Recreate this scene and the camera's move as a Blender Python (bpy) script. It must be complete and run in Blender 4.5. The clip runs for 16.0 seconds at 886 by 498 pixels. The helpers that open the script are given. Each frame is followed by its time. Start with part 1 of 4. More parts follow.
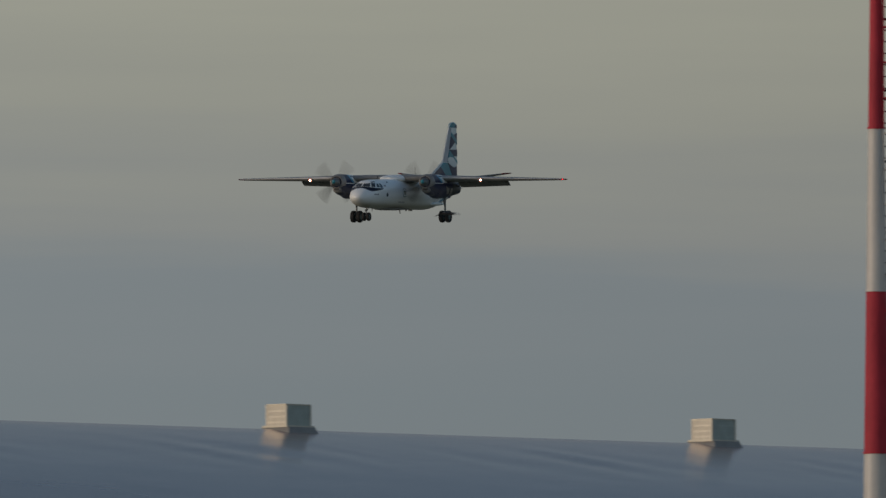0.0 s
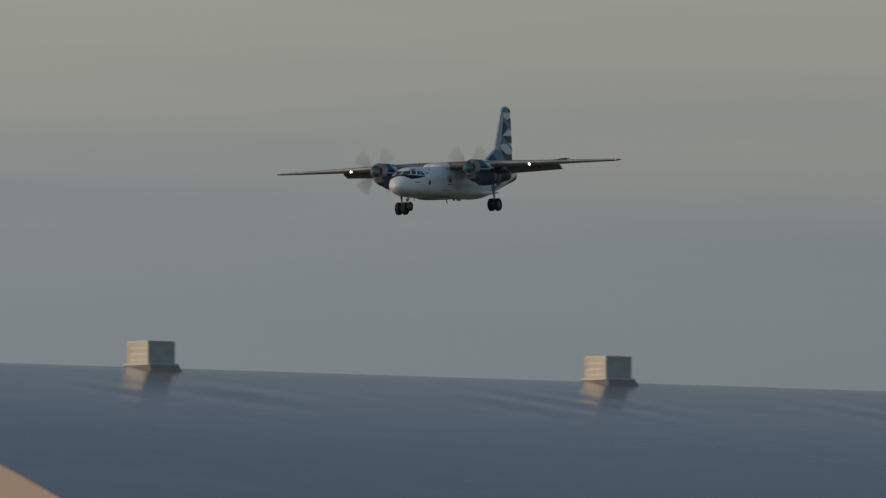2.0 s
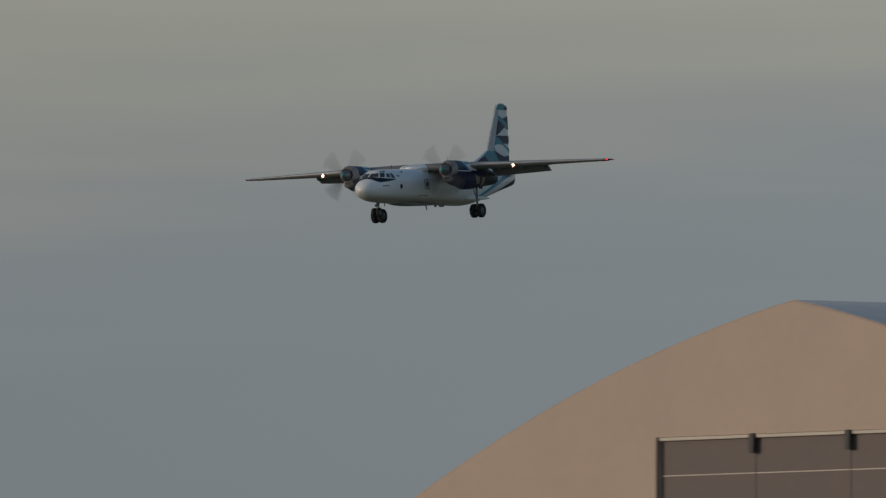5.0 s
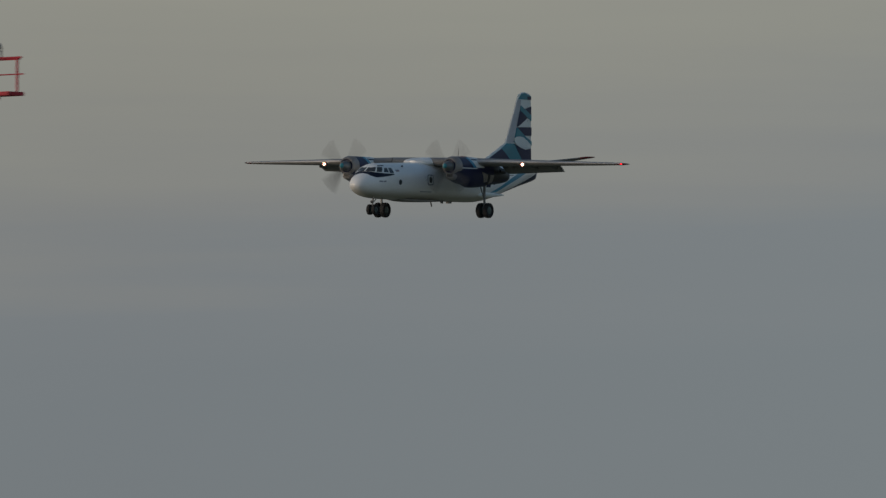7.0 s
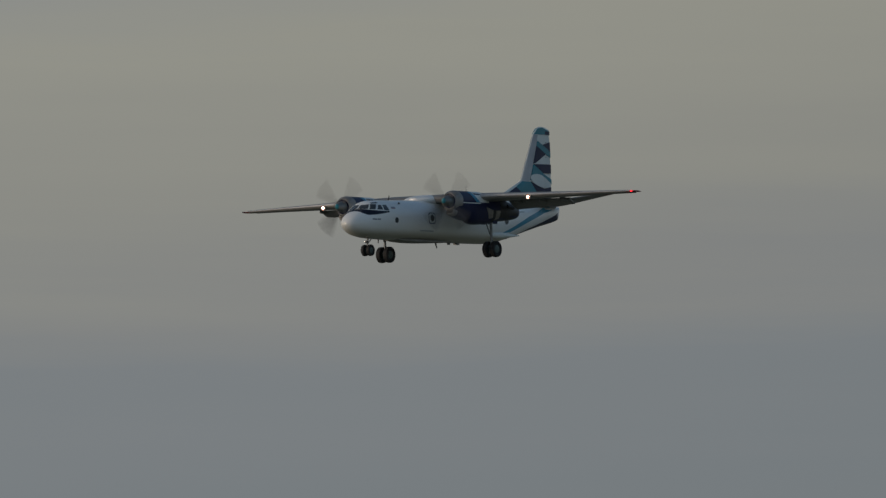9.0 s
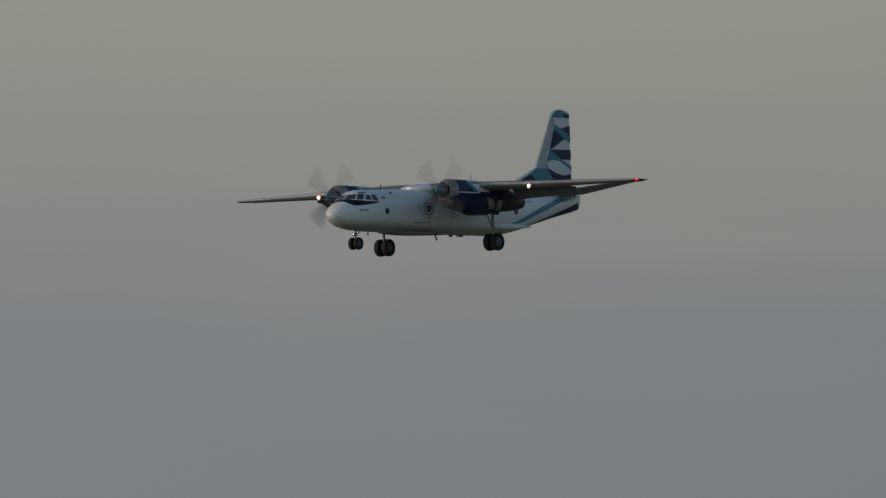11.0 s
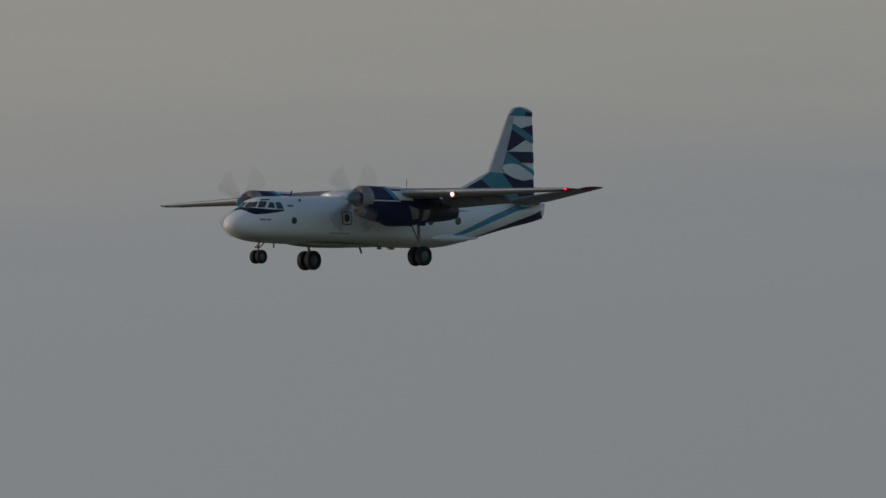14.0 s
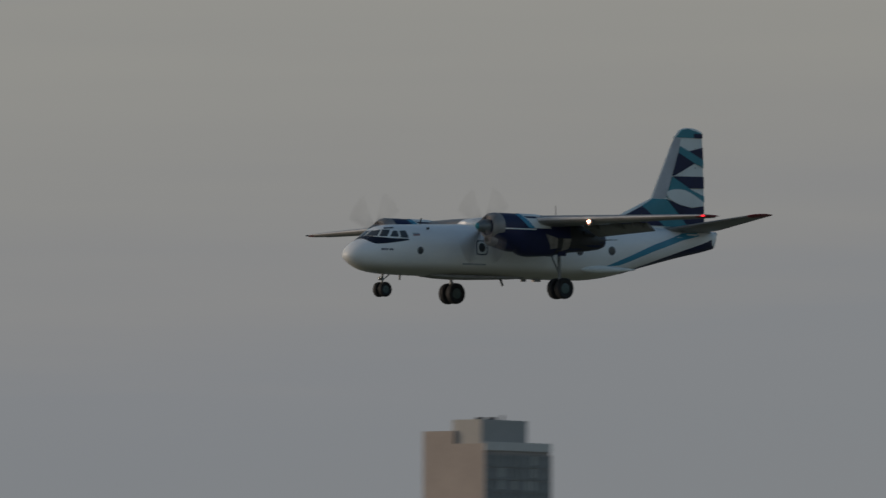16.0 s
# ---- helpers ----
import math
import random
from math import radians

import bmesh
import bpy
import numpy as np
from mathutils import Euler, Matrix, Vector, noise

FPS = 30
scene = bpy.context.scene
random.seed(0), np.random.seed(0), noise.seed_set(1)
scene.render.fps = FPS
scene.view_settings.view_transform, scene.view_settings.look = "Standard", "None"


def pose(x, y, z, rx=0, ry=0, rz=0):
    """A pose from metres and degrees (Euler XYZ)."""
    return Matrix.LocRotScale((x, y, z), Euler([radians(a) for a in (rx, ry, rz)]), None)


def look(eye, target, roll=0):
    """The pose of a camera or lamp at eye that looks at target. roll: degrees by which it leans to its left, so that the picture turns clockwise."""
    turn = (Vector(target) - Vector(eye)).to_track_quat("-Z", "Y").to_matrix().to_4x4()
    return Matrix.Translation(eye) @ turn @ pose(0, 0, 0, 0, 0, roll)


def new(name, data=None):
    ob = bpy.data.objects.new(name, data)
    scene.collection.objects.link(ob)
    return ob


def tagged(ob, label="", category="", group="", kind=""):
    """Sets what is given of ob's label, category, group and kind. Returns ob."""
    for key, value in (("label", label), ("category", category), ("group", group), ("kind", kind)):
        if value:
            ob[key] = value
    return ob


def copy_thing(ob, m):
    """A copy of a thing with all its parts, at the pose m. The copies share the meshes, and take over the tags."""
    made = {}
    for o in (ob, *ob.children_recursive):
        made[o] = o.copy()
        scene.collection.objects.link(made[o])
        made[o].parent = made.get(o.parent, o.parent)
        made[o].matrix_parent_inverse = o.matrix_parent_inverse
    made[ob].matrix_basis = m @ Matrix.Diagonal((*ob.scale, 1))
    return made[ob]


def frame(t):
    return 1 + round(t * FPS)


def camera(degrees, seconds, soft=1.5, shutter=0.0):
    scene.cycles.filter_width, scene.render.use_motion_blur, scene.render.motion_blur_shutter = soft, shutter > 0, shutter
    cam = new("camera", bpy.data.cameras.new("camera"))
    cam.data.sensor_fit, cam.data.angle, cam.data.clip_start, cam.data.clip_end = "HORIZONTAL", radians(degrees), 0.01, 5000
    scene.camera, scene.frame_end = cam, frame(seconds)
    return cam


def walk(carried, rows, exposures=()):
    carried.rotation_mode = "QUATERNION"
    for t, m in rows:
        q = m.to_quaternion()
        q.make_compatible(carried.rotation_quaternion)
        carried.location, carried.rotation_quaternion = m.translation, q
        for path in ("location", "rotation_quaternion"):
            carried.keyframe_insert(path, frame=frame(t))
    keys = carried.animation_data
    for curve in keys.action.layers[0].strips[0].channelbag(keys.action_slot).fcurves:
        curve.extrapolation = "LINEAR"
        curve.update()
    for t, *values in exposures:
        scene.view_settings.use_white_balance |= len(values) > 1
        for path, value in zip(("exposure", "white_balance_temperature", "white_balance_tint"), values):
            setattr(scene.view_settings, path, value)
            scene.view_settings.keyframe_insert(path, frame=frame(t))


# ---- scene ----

# ---- camera ----
EYE = (0.0, 0.0, 2.0)
# seconds, bearing to the left of +y, height of the view, in degrees
AIM = [
    (0, -0.1106, 2.6831),
    (0.5, 0.3851, 2.7025),
    (1, 0.8390, 2.6922),
    (1.5, 1.3163, 2.6342),
    (2, 1.7484, 2.5832),
    (2.5, 2.2130, 2.5711),
    (3, 2.6640, 2.5881),
    (3.5, 3.1748, 2.5834),
    (4, 3.6643, 2.5390),
    (4.5, 4.2064, 2.4684),
    (4.7, 4.4245, 2.4508),
    (5.2, 4.9839, 2.4222),
    (5.7, 5.5610, 2.3927),
    (6.3, 6.2781, 2.3557),
    (6.7, 6.7716, 2.3301),
    (7, 7.1502, 2.3104),
    (7.5, 7.7897, 2.2998),
    (8, 8.5126, 2.3291),
    (8.5, 9.2322, 2.3764),
    (9, 9.8668, 2.3419),
    (9.5, 10.5202, 2.2814),
    (9.7, 10.8399, 2.2403),
    (10.2, 11.6211, 2.2134),
    (10.7, 12.4290, 2.1848),
    (11.3, 13.4355, 2.1480),
    (11.8, 14.3062, 2.1151),
    (12, 14.6930, 2.1126),
    (12.5, 15.6704, 2.0732),
    (13, 16.5202, 1.9876),
    (13.5, 17.2723, 1.8723),
    (14, 18.2405, 1.8760),
    (14.5, 19.4677, 1.9018),
    (15, 20.4694, 1.9179),
    (15.5, 21.6014, 1.8901),
    (16, 23.0072, 1.8264),
]


def aimed(bearing, height):
    a, e = radians(bearing), radians(height)
    return look(EYE, (EYE[0] - 100 * math.sin(a) * math.cos(e), EYE[1] + 100 * math.cos(a) * math.cos(e), EYE[2] + 100 * math.sin(e)))


cam = camera(2.4567, 16.0, soft=1.36, shutter=0.25)
walk(cam, [(t, aimed(a, e)) for t, a, e in AIM])

# ---- light ----
SUN_AZ, SUN_EL = radians(254.0), radians(6.0)   # clockwise from +y
world = bpy.data.worlds.new("evening_sky")
scene.world = world
world.use_nodes = True
wn, wl = world.node_tree.nodes, world.node_tree.links
wn.clear()
sky = wn.new("ShaderNodeTexSky")
sky.sky_type, sky.sun_disc, sky.sun_elevation, sky.sun_rotation = "NISHITA", False, SUN_EL, SUN_AZ
sky.air_density, sky.dust_density, sky.ozone_density = 1.0, 2.6, 2.0
dome = wn.new("ShaderNodeBackground")
dome.inputs["Strength"].default_value = 0.15
wl.new(sky.outputs["Color"], dome.inputs["Color"])
# a bank of haze low over the horizon, warm grey on top and blue-grey below
coord = wn.new("ShaderNodeTexCoord")
tilt = wn.new("ShaderNodeVectorMath")
tilt.operation = "DOT_PRODUCT"
tilt.inputs[1].default_value = (-0.042, 0.0, 1.0)
wl.new(coord.outputs["Generated"], tilt.inputs[0])
stretch = wn.new("ShaderNodeMapping")
stretch.inputs["Scale"].default_value = (14.0, 14.0, 190.0)
wl.new(coord.outputs["Generated"], stretch.inputs["Vector"])
streaks = wn.new("ShaderNodeTexNoise")
streaks.inputs["Scale"].default_value, streaks.inputs["Detail"].default_value = 1.6, 4.0
wl.new(stretch.outputs["Vector"], streaks.inputs["Vector"])
wob = wn.new("ShaderNodeMath")
wob.operation = "MULTIPLY_ADD"
wob.inputs[1].default_value = 0.010
wl.new(streaks.outputs["Fac"], wob.inputs[0])
swell = wn.new("ShaderNodeSeparateXYZ")
wl.new(coord.outputs["Generated"], swell.inputs["Vector"])
turns = wn.new("ShaderNodeMath")
turns.operation = "MULTIPLY"
turns.inputs[1].default_value = 24.5
wl.new(swell.outputs["X"], turns.inputs[0])
roll_of = wn.new("ShaderNodeMath")
roll_of.operation = "SINE"
wl.new(turns.outputs["Value"], roll_of.inputs[0])
sag = wn.new("ShaderNodeMath")
sag.operation = "MULTIPLY_ADD"
sag.inputs[1].default_value = 0.003
wl.new(roll_of.outputs["Value"], sag.inputs[0])
wl.new(tilt.outputs["Value"], sag.inputs[2])
wl.new(sag.outputs["Value"], wob.inputs[2])
span = wn.new("ShaderNodeMapRange")
span.inputs["From Min"].default_value, span.inputs["From Max"].default_value = 0.017, 0.077
wl.new(wob.outputs["Value"], span.inputs["Value"])
haze = wn.new("ShaderNodeValToRGB")
for k, (at, c) in enumerate([(0.0, (.156, .179, .190)), (.45, (.168, .193, .205)), (.54, (.180, .201, .211)), (.60, (.214, .222, .214)), (.70, (.258, .259, .226)), (.82, (.296, .294, .245)), (1.0, (.215, .24, .265))]):
    e = haze.color_ramp.elements[k] if k < 2 else haze.color_ramp.elements.new(at)
    e.position, e.color = at, (*c, 1)
wl.new(span.outputs["Result"], haze.inputs["Fac"])
bank = wn.new("ShaderNodeBackground")
lift = wn.new("ShaderNodeSeparateXYZ")
wl.new(coord.outputs["Generated"], lift.inputs["Vector"])
# the haze is cooler further from where the sun goes down
across = wn.new("ShaderNodeMapRange")
across.inputs["From Min"].default_value, across.inputs["From Max"].default_value = 0.02, -0.40
wl.new(lift.outputs["X"], across.inputs["Value"])
cast = wn.new("ShaderNodeValToRGB")
for k, (at, c) in enumerate([(0.0, (.524, .528, .526)), (.167, (.575, .585, .585)), (.38, (.495, .496, .502)), (.62, (.525, .527, .536)), (.84, (.563, .552, .561)), (1.0, (.538, .534, .557))]):
    e = cast.color_ramp.elements[k] if k < 2 else cast.color_ramp.elements.new(at)
    e.position, e.color = at, (*c, 1)
wl.new(across.outputs["Result"], cast.inputs["Fac"])
tinted = wn.new("ShaderNodeVectorMath")
tinted.operation = "MULTIPLY"
flat = wn.new("ShaderNodeMix")
flat.data_type = "RGBA"
flat.inputs["B"].default_value = (.226, .226, .221, 1)
soften = wn.new("ShaderNodeMath")
soften.operation = "MULTIPLY"
soften.inputs[1].default_value = .5
wl.new(across.outputs["Result"], soften.inputs[0])
wl.new(soften.outputs["Value"], flat.inputs["Factor"])
wl.new(haze.outputs["Color"], flat.inputs["A"])
wl.new(flat.outputs["Result"], tinted.inputs[0])
wl.new(cast.outputs["Color"], tinted.inputs[1])
# and brightened out of view behind the camera, added to fill shaded sides
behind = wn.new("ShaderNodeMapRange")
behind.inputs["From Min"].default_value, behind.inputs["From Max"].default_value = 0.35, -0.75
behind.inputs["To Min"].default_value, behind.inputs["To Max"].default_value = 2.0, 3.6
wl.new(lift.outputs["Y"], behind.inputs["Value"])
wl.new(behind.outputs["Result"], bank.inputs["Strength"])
wl.new(tinted.outputs["Vector"], bank.inputs["Color"])
fade = wn.new("ShaderNodeMapRange")
fade.interpolation_type = "SMOOTHSTEP"
fade.inputs["From Min"].default_value, fade.inputs["From Max"].default_value = 0.068, 0.45
wl.new(lift.outputs["Z"], fade.inputs["Value"])
both = wn.new("ShaderNodeMixShader")
wl.new(fade.outputs["Result"], both.inputs["Fac"])
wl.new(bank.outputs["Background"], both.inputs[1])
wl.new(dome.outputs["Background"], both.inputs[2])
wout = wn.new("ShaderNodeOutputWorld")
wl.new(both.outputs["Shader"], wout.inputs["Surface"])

sun = new("sun", bpy.data.lights.new("sun", "SUN"))
sun.data.energy, sun.data.angle, sun.data.color = 0.95, radians(4.0), (1.0, .80, .62)
sun_to = Vector((math.sin(SUN_AZ) * math.cos(SUN_EL), math.cos(SUN_AZ) * math.cos(SUN_EL), math.sin(SUN_EL)))
sun.matrix_world = look(sun_to * 300, (0, 0, 0))


# ---- materials ----
def material(name, color, rough=.5, metal=0.0, vary=.12, scale=2.0, bump=0.0, bump_scale=40.0, coat=0.0, low=None, low_z=0.0, spec=.5, streak=(1, 1, 1)):
    """Painted, metal or mineral surface with stains at two scales and fine relief; low: a darker colour blended in
    below low_z as painted shade.
    """
    m = bpy.data.materials.new(name)
    m.use_nodes = True
    n, l = m.node_tree.nodes, m.node_tree.links
    b = n["Principled BSDF"]
    b.inputs["Roughness"].default_value, b.inputs["Metallic"].default_value = rough, metal
    b.inputs["Coat Weight"].default_value, b.inputs["Specular IOR Level"].default_value = coat, spec
    c = n.new("ShaderNodeTexCoord")
    mp = n.new("ShaderNodeMapping")
    mp.inputs["Scale"].default_value = streak
    l.new(c.outputs["Object"], mp.inputs["Vector"])
    big, fine = n.new("ShaderNodeTexNoise"), n.new("ShaderNodeTexNoise")
    big.inputs["Scale"].default_value, big.inputs["Detail"].default_value = scale, 5
    fine.inputs["Scale"].default_value, fine.inputs["Detail"].default_value = scale * 9, 6
    l.new(mp.outputs["Vector"], big.inputs["Vector"])
    l.new(mp.outputs["Vector"], fine.inputs["Vector"])
    add = n.new("ShaderNodeMath")
    add.operation = "MULTIPLY_ADD"
    add.inputs[1].default_value = .4
    l.new(fine.outputs["Fac"], add.inputs[0])
    l.new(big.outputs["Fac"], add.inputs[2])
    r = n.new("ShaderNodeMapRange")
    r.inputs["From Min"].default_value, r.inputs["From Max"].default_value = .45, .95
    r.inputs["To Min"].default_value, r.inputs["To Max"].default_value = 1 - vary, 1 + vary
    l.new(add.outputs["Value"], r.inputs["Value"])
    mul = n.new("ShaderNodeVectorMath")
    mul.operation = "MULTIPLY"
    mul.inputs[0].default_value = color
    l.new(r.outputs["Result"], mul.inputs[1])
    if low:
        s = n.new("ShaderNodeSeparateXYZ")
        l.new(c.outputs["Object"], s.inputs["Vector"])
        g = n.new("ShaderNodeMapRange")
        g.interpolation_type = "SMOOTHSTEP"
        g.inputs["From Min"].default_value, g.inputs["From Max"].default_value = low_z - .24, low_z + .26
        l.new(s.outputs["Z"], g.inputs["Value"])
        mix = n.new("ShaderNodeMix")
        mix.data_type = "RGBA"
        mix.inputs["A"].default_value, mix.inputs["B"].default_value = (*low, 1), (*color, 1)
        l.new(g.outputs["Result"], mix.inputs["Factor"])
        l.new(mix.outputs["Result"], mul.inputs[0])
    l.new(mul.outputs["Vector"], b.inputs["Base Color"])
    rr = n.new("ShaderNodeMapRange")
    rr.inputs["To Min"].default_value, rr.inputs["To Max"].default_value = max(rough - .07, .02), min(rough + .07, 1)
    l.new(big.outputs["Fac"], rr.inputs["Value"])
    l.new(rr.outputs["Result"], b.inputs["Roughness"])
    if bump:
        t = n.new("ShaderNodeTexNoise")
        t.inputs["Scale"].default_value, t.inputs["Detail"].default_value = bump_scale, 4
        l.new(mp.outputs["Vector"], t.inputs["Vector"])
        bp = n.new("ShaderNodeBump")
        bp.inputs["Strength"].default_value, bp.inputs["Distance"].default_value = 1.0, bump
        l.new(t.outputs["Fac"], bp.inputs["Height"])
        l.new(bp.outputs["Normal"], b.inputs["Normal"])
    return m


def tube(points, r, sides=6):
    """One bent pipe through the points."""
    bm = bmesh.new()
    pts = [Vector(p) for p in points]
    rings = []
    for k, p in enumerate(pts):
        way = (pts[min(k + 1, len(pts) - 1)] - pts[max(k - 1, 0)]).normalized()
        a = way.cross(Vector((0, 0, 1)) if abs(way.z) < .9 else Vector((1, 0, 0))).normalized()
        b = way.cross(a)
        rings.append([bm.verts.new(p + r * (a * math.cos(2 * math.pi * j / sides) + b * math.sin(2 * math.pi * j / sides))) for j in range(sides)])
    for p, q in zip(rings, rings[1:]):
        for j in range(sides):
            bm.faces.new((p[j], p[(j + 1) % sides], q[(j + 1) % sides], q[j]))
    bm.faces.new(rings[0][::-1])
    bm.faces.new(rings[-1])
    return bm


def glowing(name, color, power):
    m = bpy.data.materials.new(name)
    m.use_nodes = True
    b = m.node_tree.nodes["Principled BSDF"]
    b.inputs["Base Color"].default_value = (*color, 1)
    b.inputs["Emission Color"].default_value = (*color, 1)
    b.inputs["Emission Strength"].default_value = power
    return m


# hull white; the shade towards the belly is painted in as olive grey
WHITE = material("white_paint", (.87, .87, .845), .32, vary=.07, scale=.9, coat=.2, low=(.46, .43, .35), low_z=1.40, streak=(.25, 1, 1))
CREAM = material("white_livery_paint", (.77, .79, .75), .35, vary=.06, scale=1.2)
NAVY = material("navy_paint", (.012, .017, .060), .38, vary=.18, scale=1.1, spec=.32)
BLUE = material("light_blue_paint", (.06, .29, .43), .35, vary=.1, scale=1.2)
TEAL = material("teal_paint", (.036, .235, .29), .35, vary=.1, scale=1.2)
WING = material("grey_wing_paint", (.21, .205, .195), .42, vary=.14, scale=.8, streak=(1.6, .3, 1))
METAL = material("bare_metal", (.46, .46, .47), .33, metal=.85, vary=.15, scale=2.5)
DARKMETAL = material("soot_and_shade_metal", (.06, .06, .06), .5, metal=.6, vary=.25, scale=3)
RUBBER = material("tyre_rubber", (.012, .012, .013), .75, vary=.2, scale=5, bump=.004, bump_scale=30)
HUB = material("green_hub_enamel", (.06, .095, .09), .45, vary=.2, scale=6)
GLASS = material("cockpit_glass", (.065, .07, .072), .10, vary=.05, spec=.6)
EDGE = material("pale_leading_edge", (.50, .50, .51), .5, vary=.12, scale=1.5)
LOUVRE = material("dark_green_louvre", (.36, .41, .37), .5, vary=.15, scale=3)
SKIRT = material("weathered_flashing", (.26, .25, .23), .6, vary=.18, scale=2)
BLADE = material("propeller_blade", (.10, .095, .09), .5, metal=.1, vary=.1)
YELLOW = material("yellow_tip_paint", (.45, .32, .10), .5)
GEARM = material("grey_gear_enamel", (.20, .205, .20), .45, metal=.3, vary=.25, scale=6)
MASK = material("black_navy_paint", (.010, .012, .026), .45, vary=.15, scale=1.1, spec=.3)
MARK = material("dark_marking", (.09, .10, .13), .5)
FLAG = material("faded_marking", (.30, .32, .38), .5)
FLAGRED = material("faded_red_marking", (.30, .14, .11), .5)
BEAM = glowing("landing_lamp", (1.0, .80, .55), 14)
RING = material("dull_intake_metal", (.31, .295, .28), .55, metal=.35, vary=.15, scale=2.5)
# tower glazing and cladding are paled, distance haze put into the colour
TOWERGLASS = material("hazed_tower_glazing", (.26, .25, .23), .65, vary=.25, scale=.3)
TOWERGREY = material("hazed_tower_cladding", (.34, .34, .34), .7, vary=.2, scale=.2)
SPIN = material("dull_spinner_metal", (.19, .205, .205), .45, metal=.5, vary=.15, scale=2.5)
EXHAUST = material("pale_exhaust_metal", (.30, .28, .255), .45, metal=.5, vary=.3, scale=4)
TIPRED = material("dull_red_tip_paint", (.22, .022, .026), .5, vary=.15, scale=3)
HALO = glowing("lamp_fringe_glow", (1.0, .16, .07), 2.2)
REDGLOW = glowing("red_lamp", (1.0, .02, .03), 2.2)
ROOF = material("blue_grey_roof_sheet", (.64, .50, .435), .24, metal=.55, vary=.10, scale=.10, bump=.10, bump_scale=.13, spec=.5, streak=(.35, 1.0, 1.0))
GABLE = material("beige_sandwich_panel", (.53, .405, .318), .6, vary=.06, scale=.25, bump=.002, bump_scale=14)
DOORM = material("brown_grey_door_panel", (.135, .105, .095), .55, vary=.1, scale=.5)
PALE = material("pale_trim", (.62, .55, .46), .5, vary=.08)
BLACK = material("black_steel", (.018, .018, .02), .5, vary=.15)
VENTM = material("galvanised_louvre", (.57, .53, .44), .5, metal=.25, vary=.12, scale=3)
REDP = material("red_mast_paint", (.47, .040, .058), .65, vary=.26, scale=1.3, bump=.003, bump_scale=9, spec=.25, streak=(1, 1, .35))
WHITEP = material("white_mast_paint", (.62, .58, .53), .45, vary=.12, scale=1.3, streak=(1, 1, .35))
GALV = material("galvanised_steel", (.30, .30, .30), .45, metal=.5, vary=.15, scale=4)
CONC = material("beige_concrete", (.365, .31, .272), .8, vary=.10, scale=.12, bump=.02, bump_scale=1.5)
GREYC = material("grey_concrete", (.43, .405, .37), .8, vary=.1, scale=.15)
LAMPGREY = material("brown_grey_casting", (.16, .145, .12), .55, vary=.25, scale=3)
FLOOD = material("dark_olive_casting", (.055, .058, .045), .5, vary=.25, scale=3)
PANE = material("dark_window_glass", (.06, .07, .08), .15, vary=.2, scale=.5)
FEATHER = material("dark_plumage", (.075, .07, .065), .7, vary=.2, scale=12)
GRASS = material("grass_field", (.20, .195, .13), .9, vary=.35, scale=.02)


# ---- building blocks ----
def part(name, bm, mat, parent=None, label="", smooth=40):
    """Links a bmesh as one mesh object under a thing or a part."""
    me = bpy.data.meshes.new(name)
    bmesh.ops.recalc_face_normals(bm, faces=bm.faces[:])
    bm.to_mesh(me)
    bm.free()
    me.materials.append(mat)
    if smooth:
        me.shade_smooth()
        me.set_sharp_from_angle(angle=radians(smooth))
    ob = new(name, me)
    ob.parent = parent
    if label:
        tagged(ob, label)
    return ob


def holder(name, m, label, category, group="", kind=""):
    ob = new(name)
    ob.empty_display_size = .2
    ob.matrix_basis = m
    return tagged(ob, label, category, group, kind)


def box(size, at=(0, 0, 0), turn=None, bevel=0.0, bm=None):
    bm = bm or bmesh.new()
    m = Matrix.Translation(at) @ (turn or Matrix()) @ Matrix.Diagonal((*size, 1))
    made = bmesh.ops.create_cube(bm, size=1, matrix=m)["verts"]
    if bevel:
        edges = list({e for v in made for e in v.link_edges})
        bmesh.ops.bevel(bm, geom=edges, offset=bevel, segments=2, affect="EDGES", clamp_overlap=True)
    return bm


def rod(a, b, r, r2=None, sides=12, bm=None):
    bm = bm or bmesh.new()
    a, b = Vector(a), Vector(b)
    m = Matrix.Translation((a + b) / 2) @ (b - a).to_track_quat("Z", "Y").to_matrix().to_4x4()
    bmesh.ops.create_cone(bm, cap_ends=True, segments=sides, radius1=r, radius2=r if r2 is None else r2, depth=(b - a).length, matrix=m)
    return bm


def lathe(profile, sides=32, m=None, bm=None):
    """Turns (along, radius) pairs about the x axis."""
    bm = bm or bmesh.new()
    rings = []
    for a, r in profile:
        rings.append([bm.verts.new((m or Matrix()) @ Vector((a, r * math.cos(2 * math.pi * k / sides), r * math.sin(2 * math.pi * k / sides)))) for k in range(sides)])
    for p, q in zip(rings, rings[1:]):
        for k in range(sides):
            bm.faces.new((p[k], p[(k + 1) % sides], q[(k + 1) % sides], q[k]))
    bm.faces.new(rings[0])
    bm.faces.new(rings[-1][::-1])
    return bm


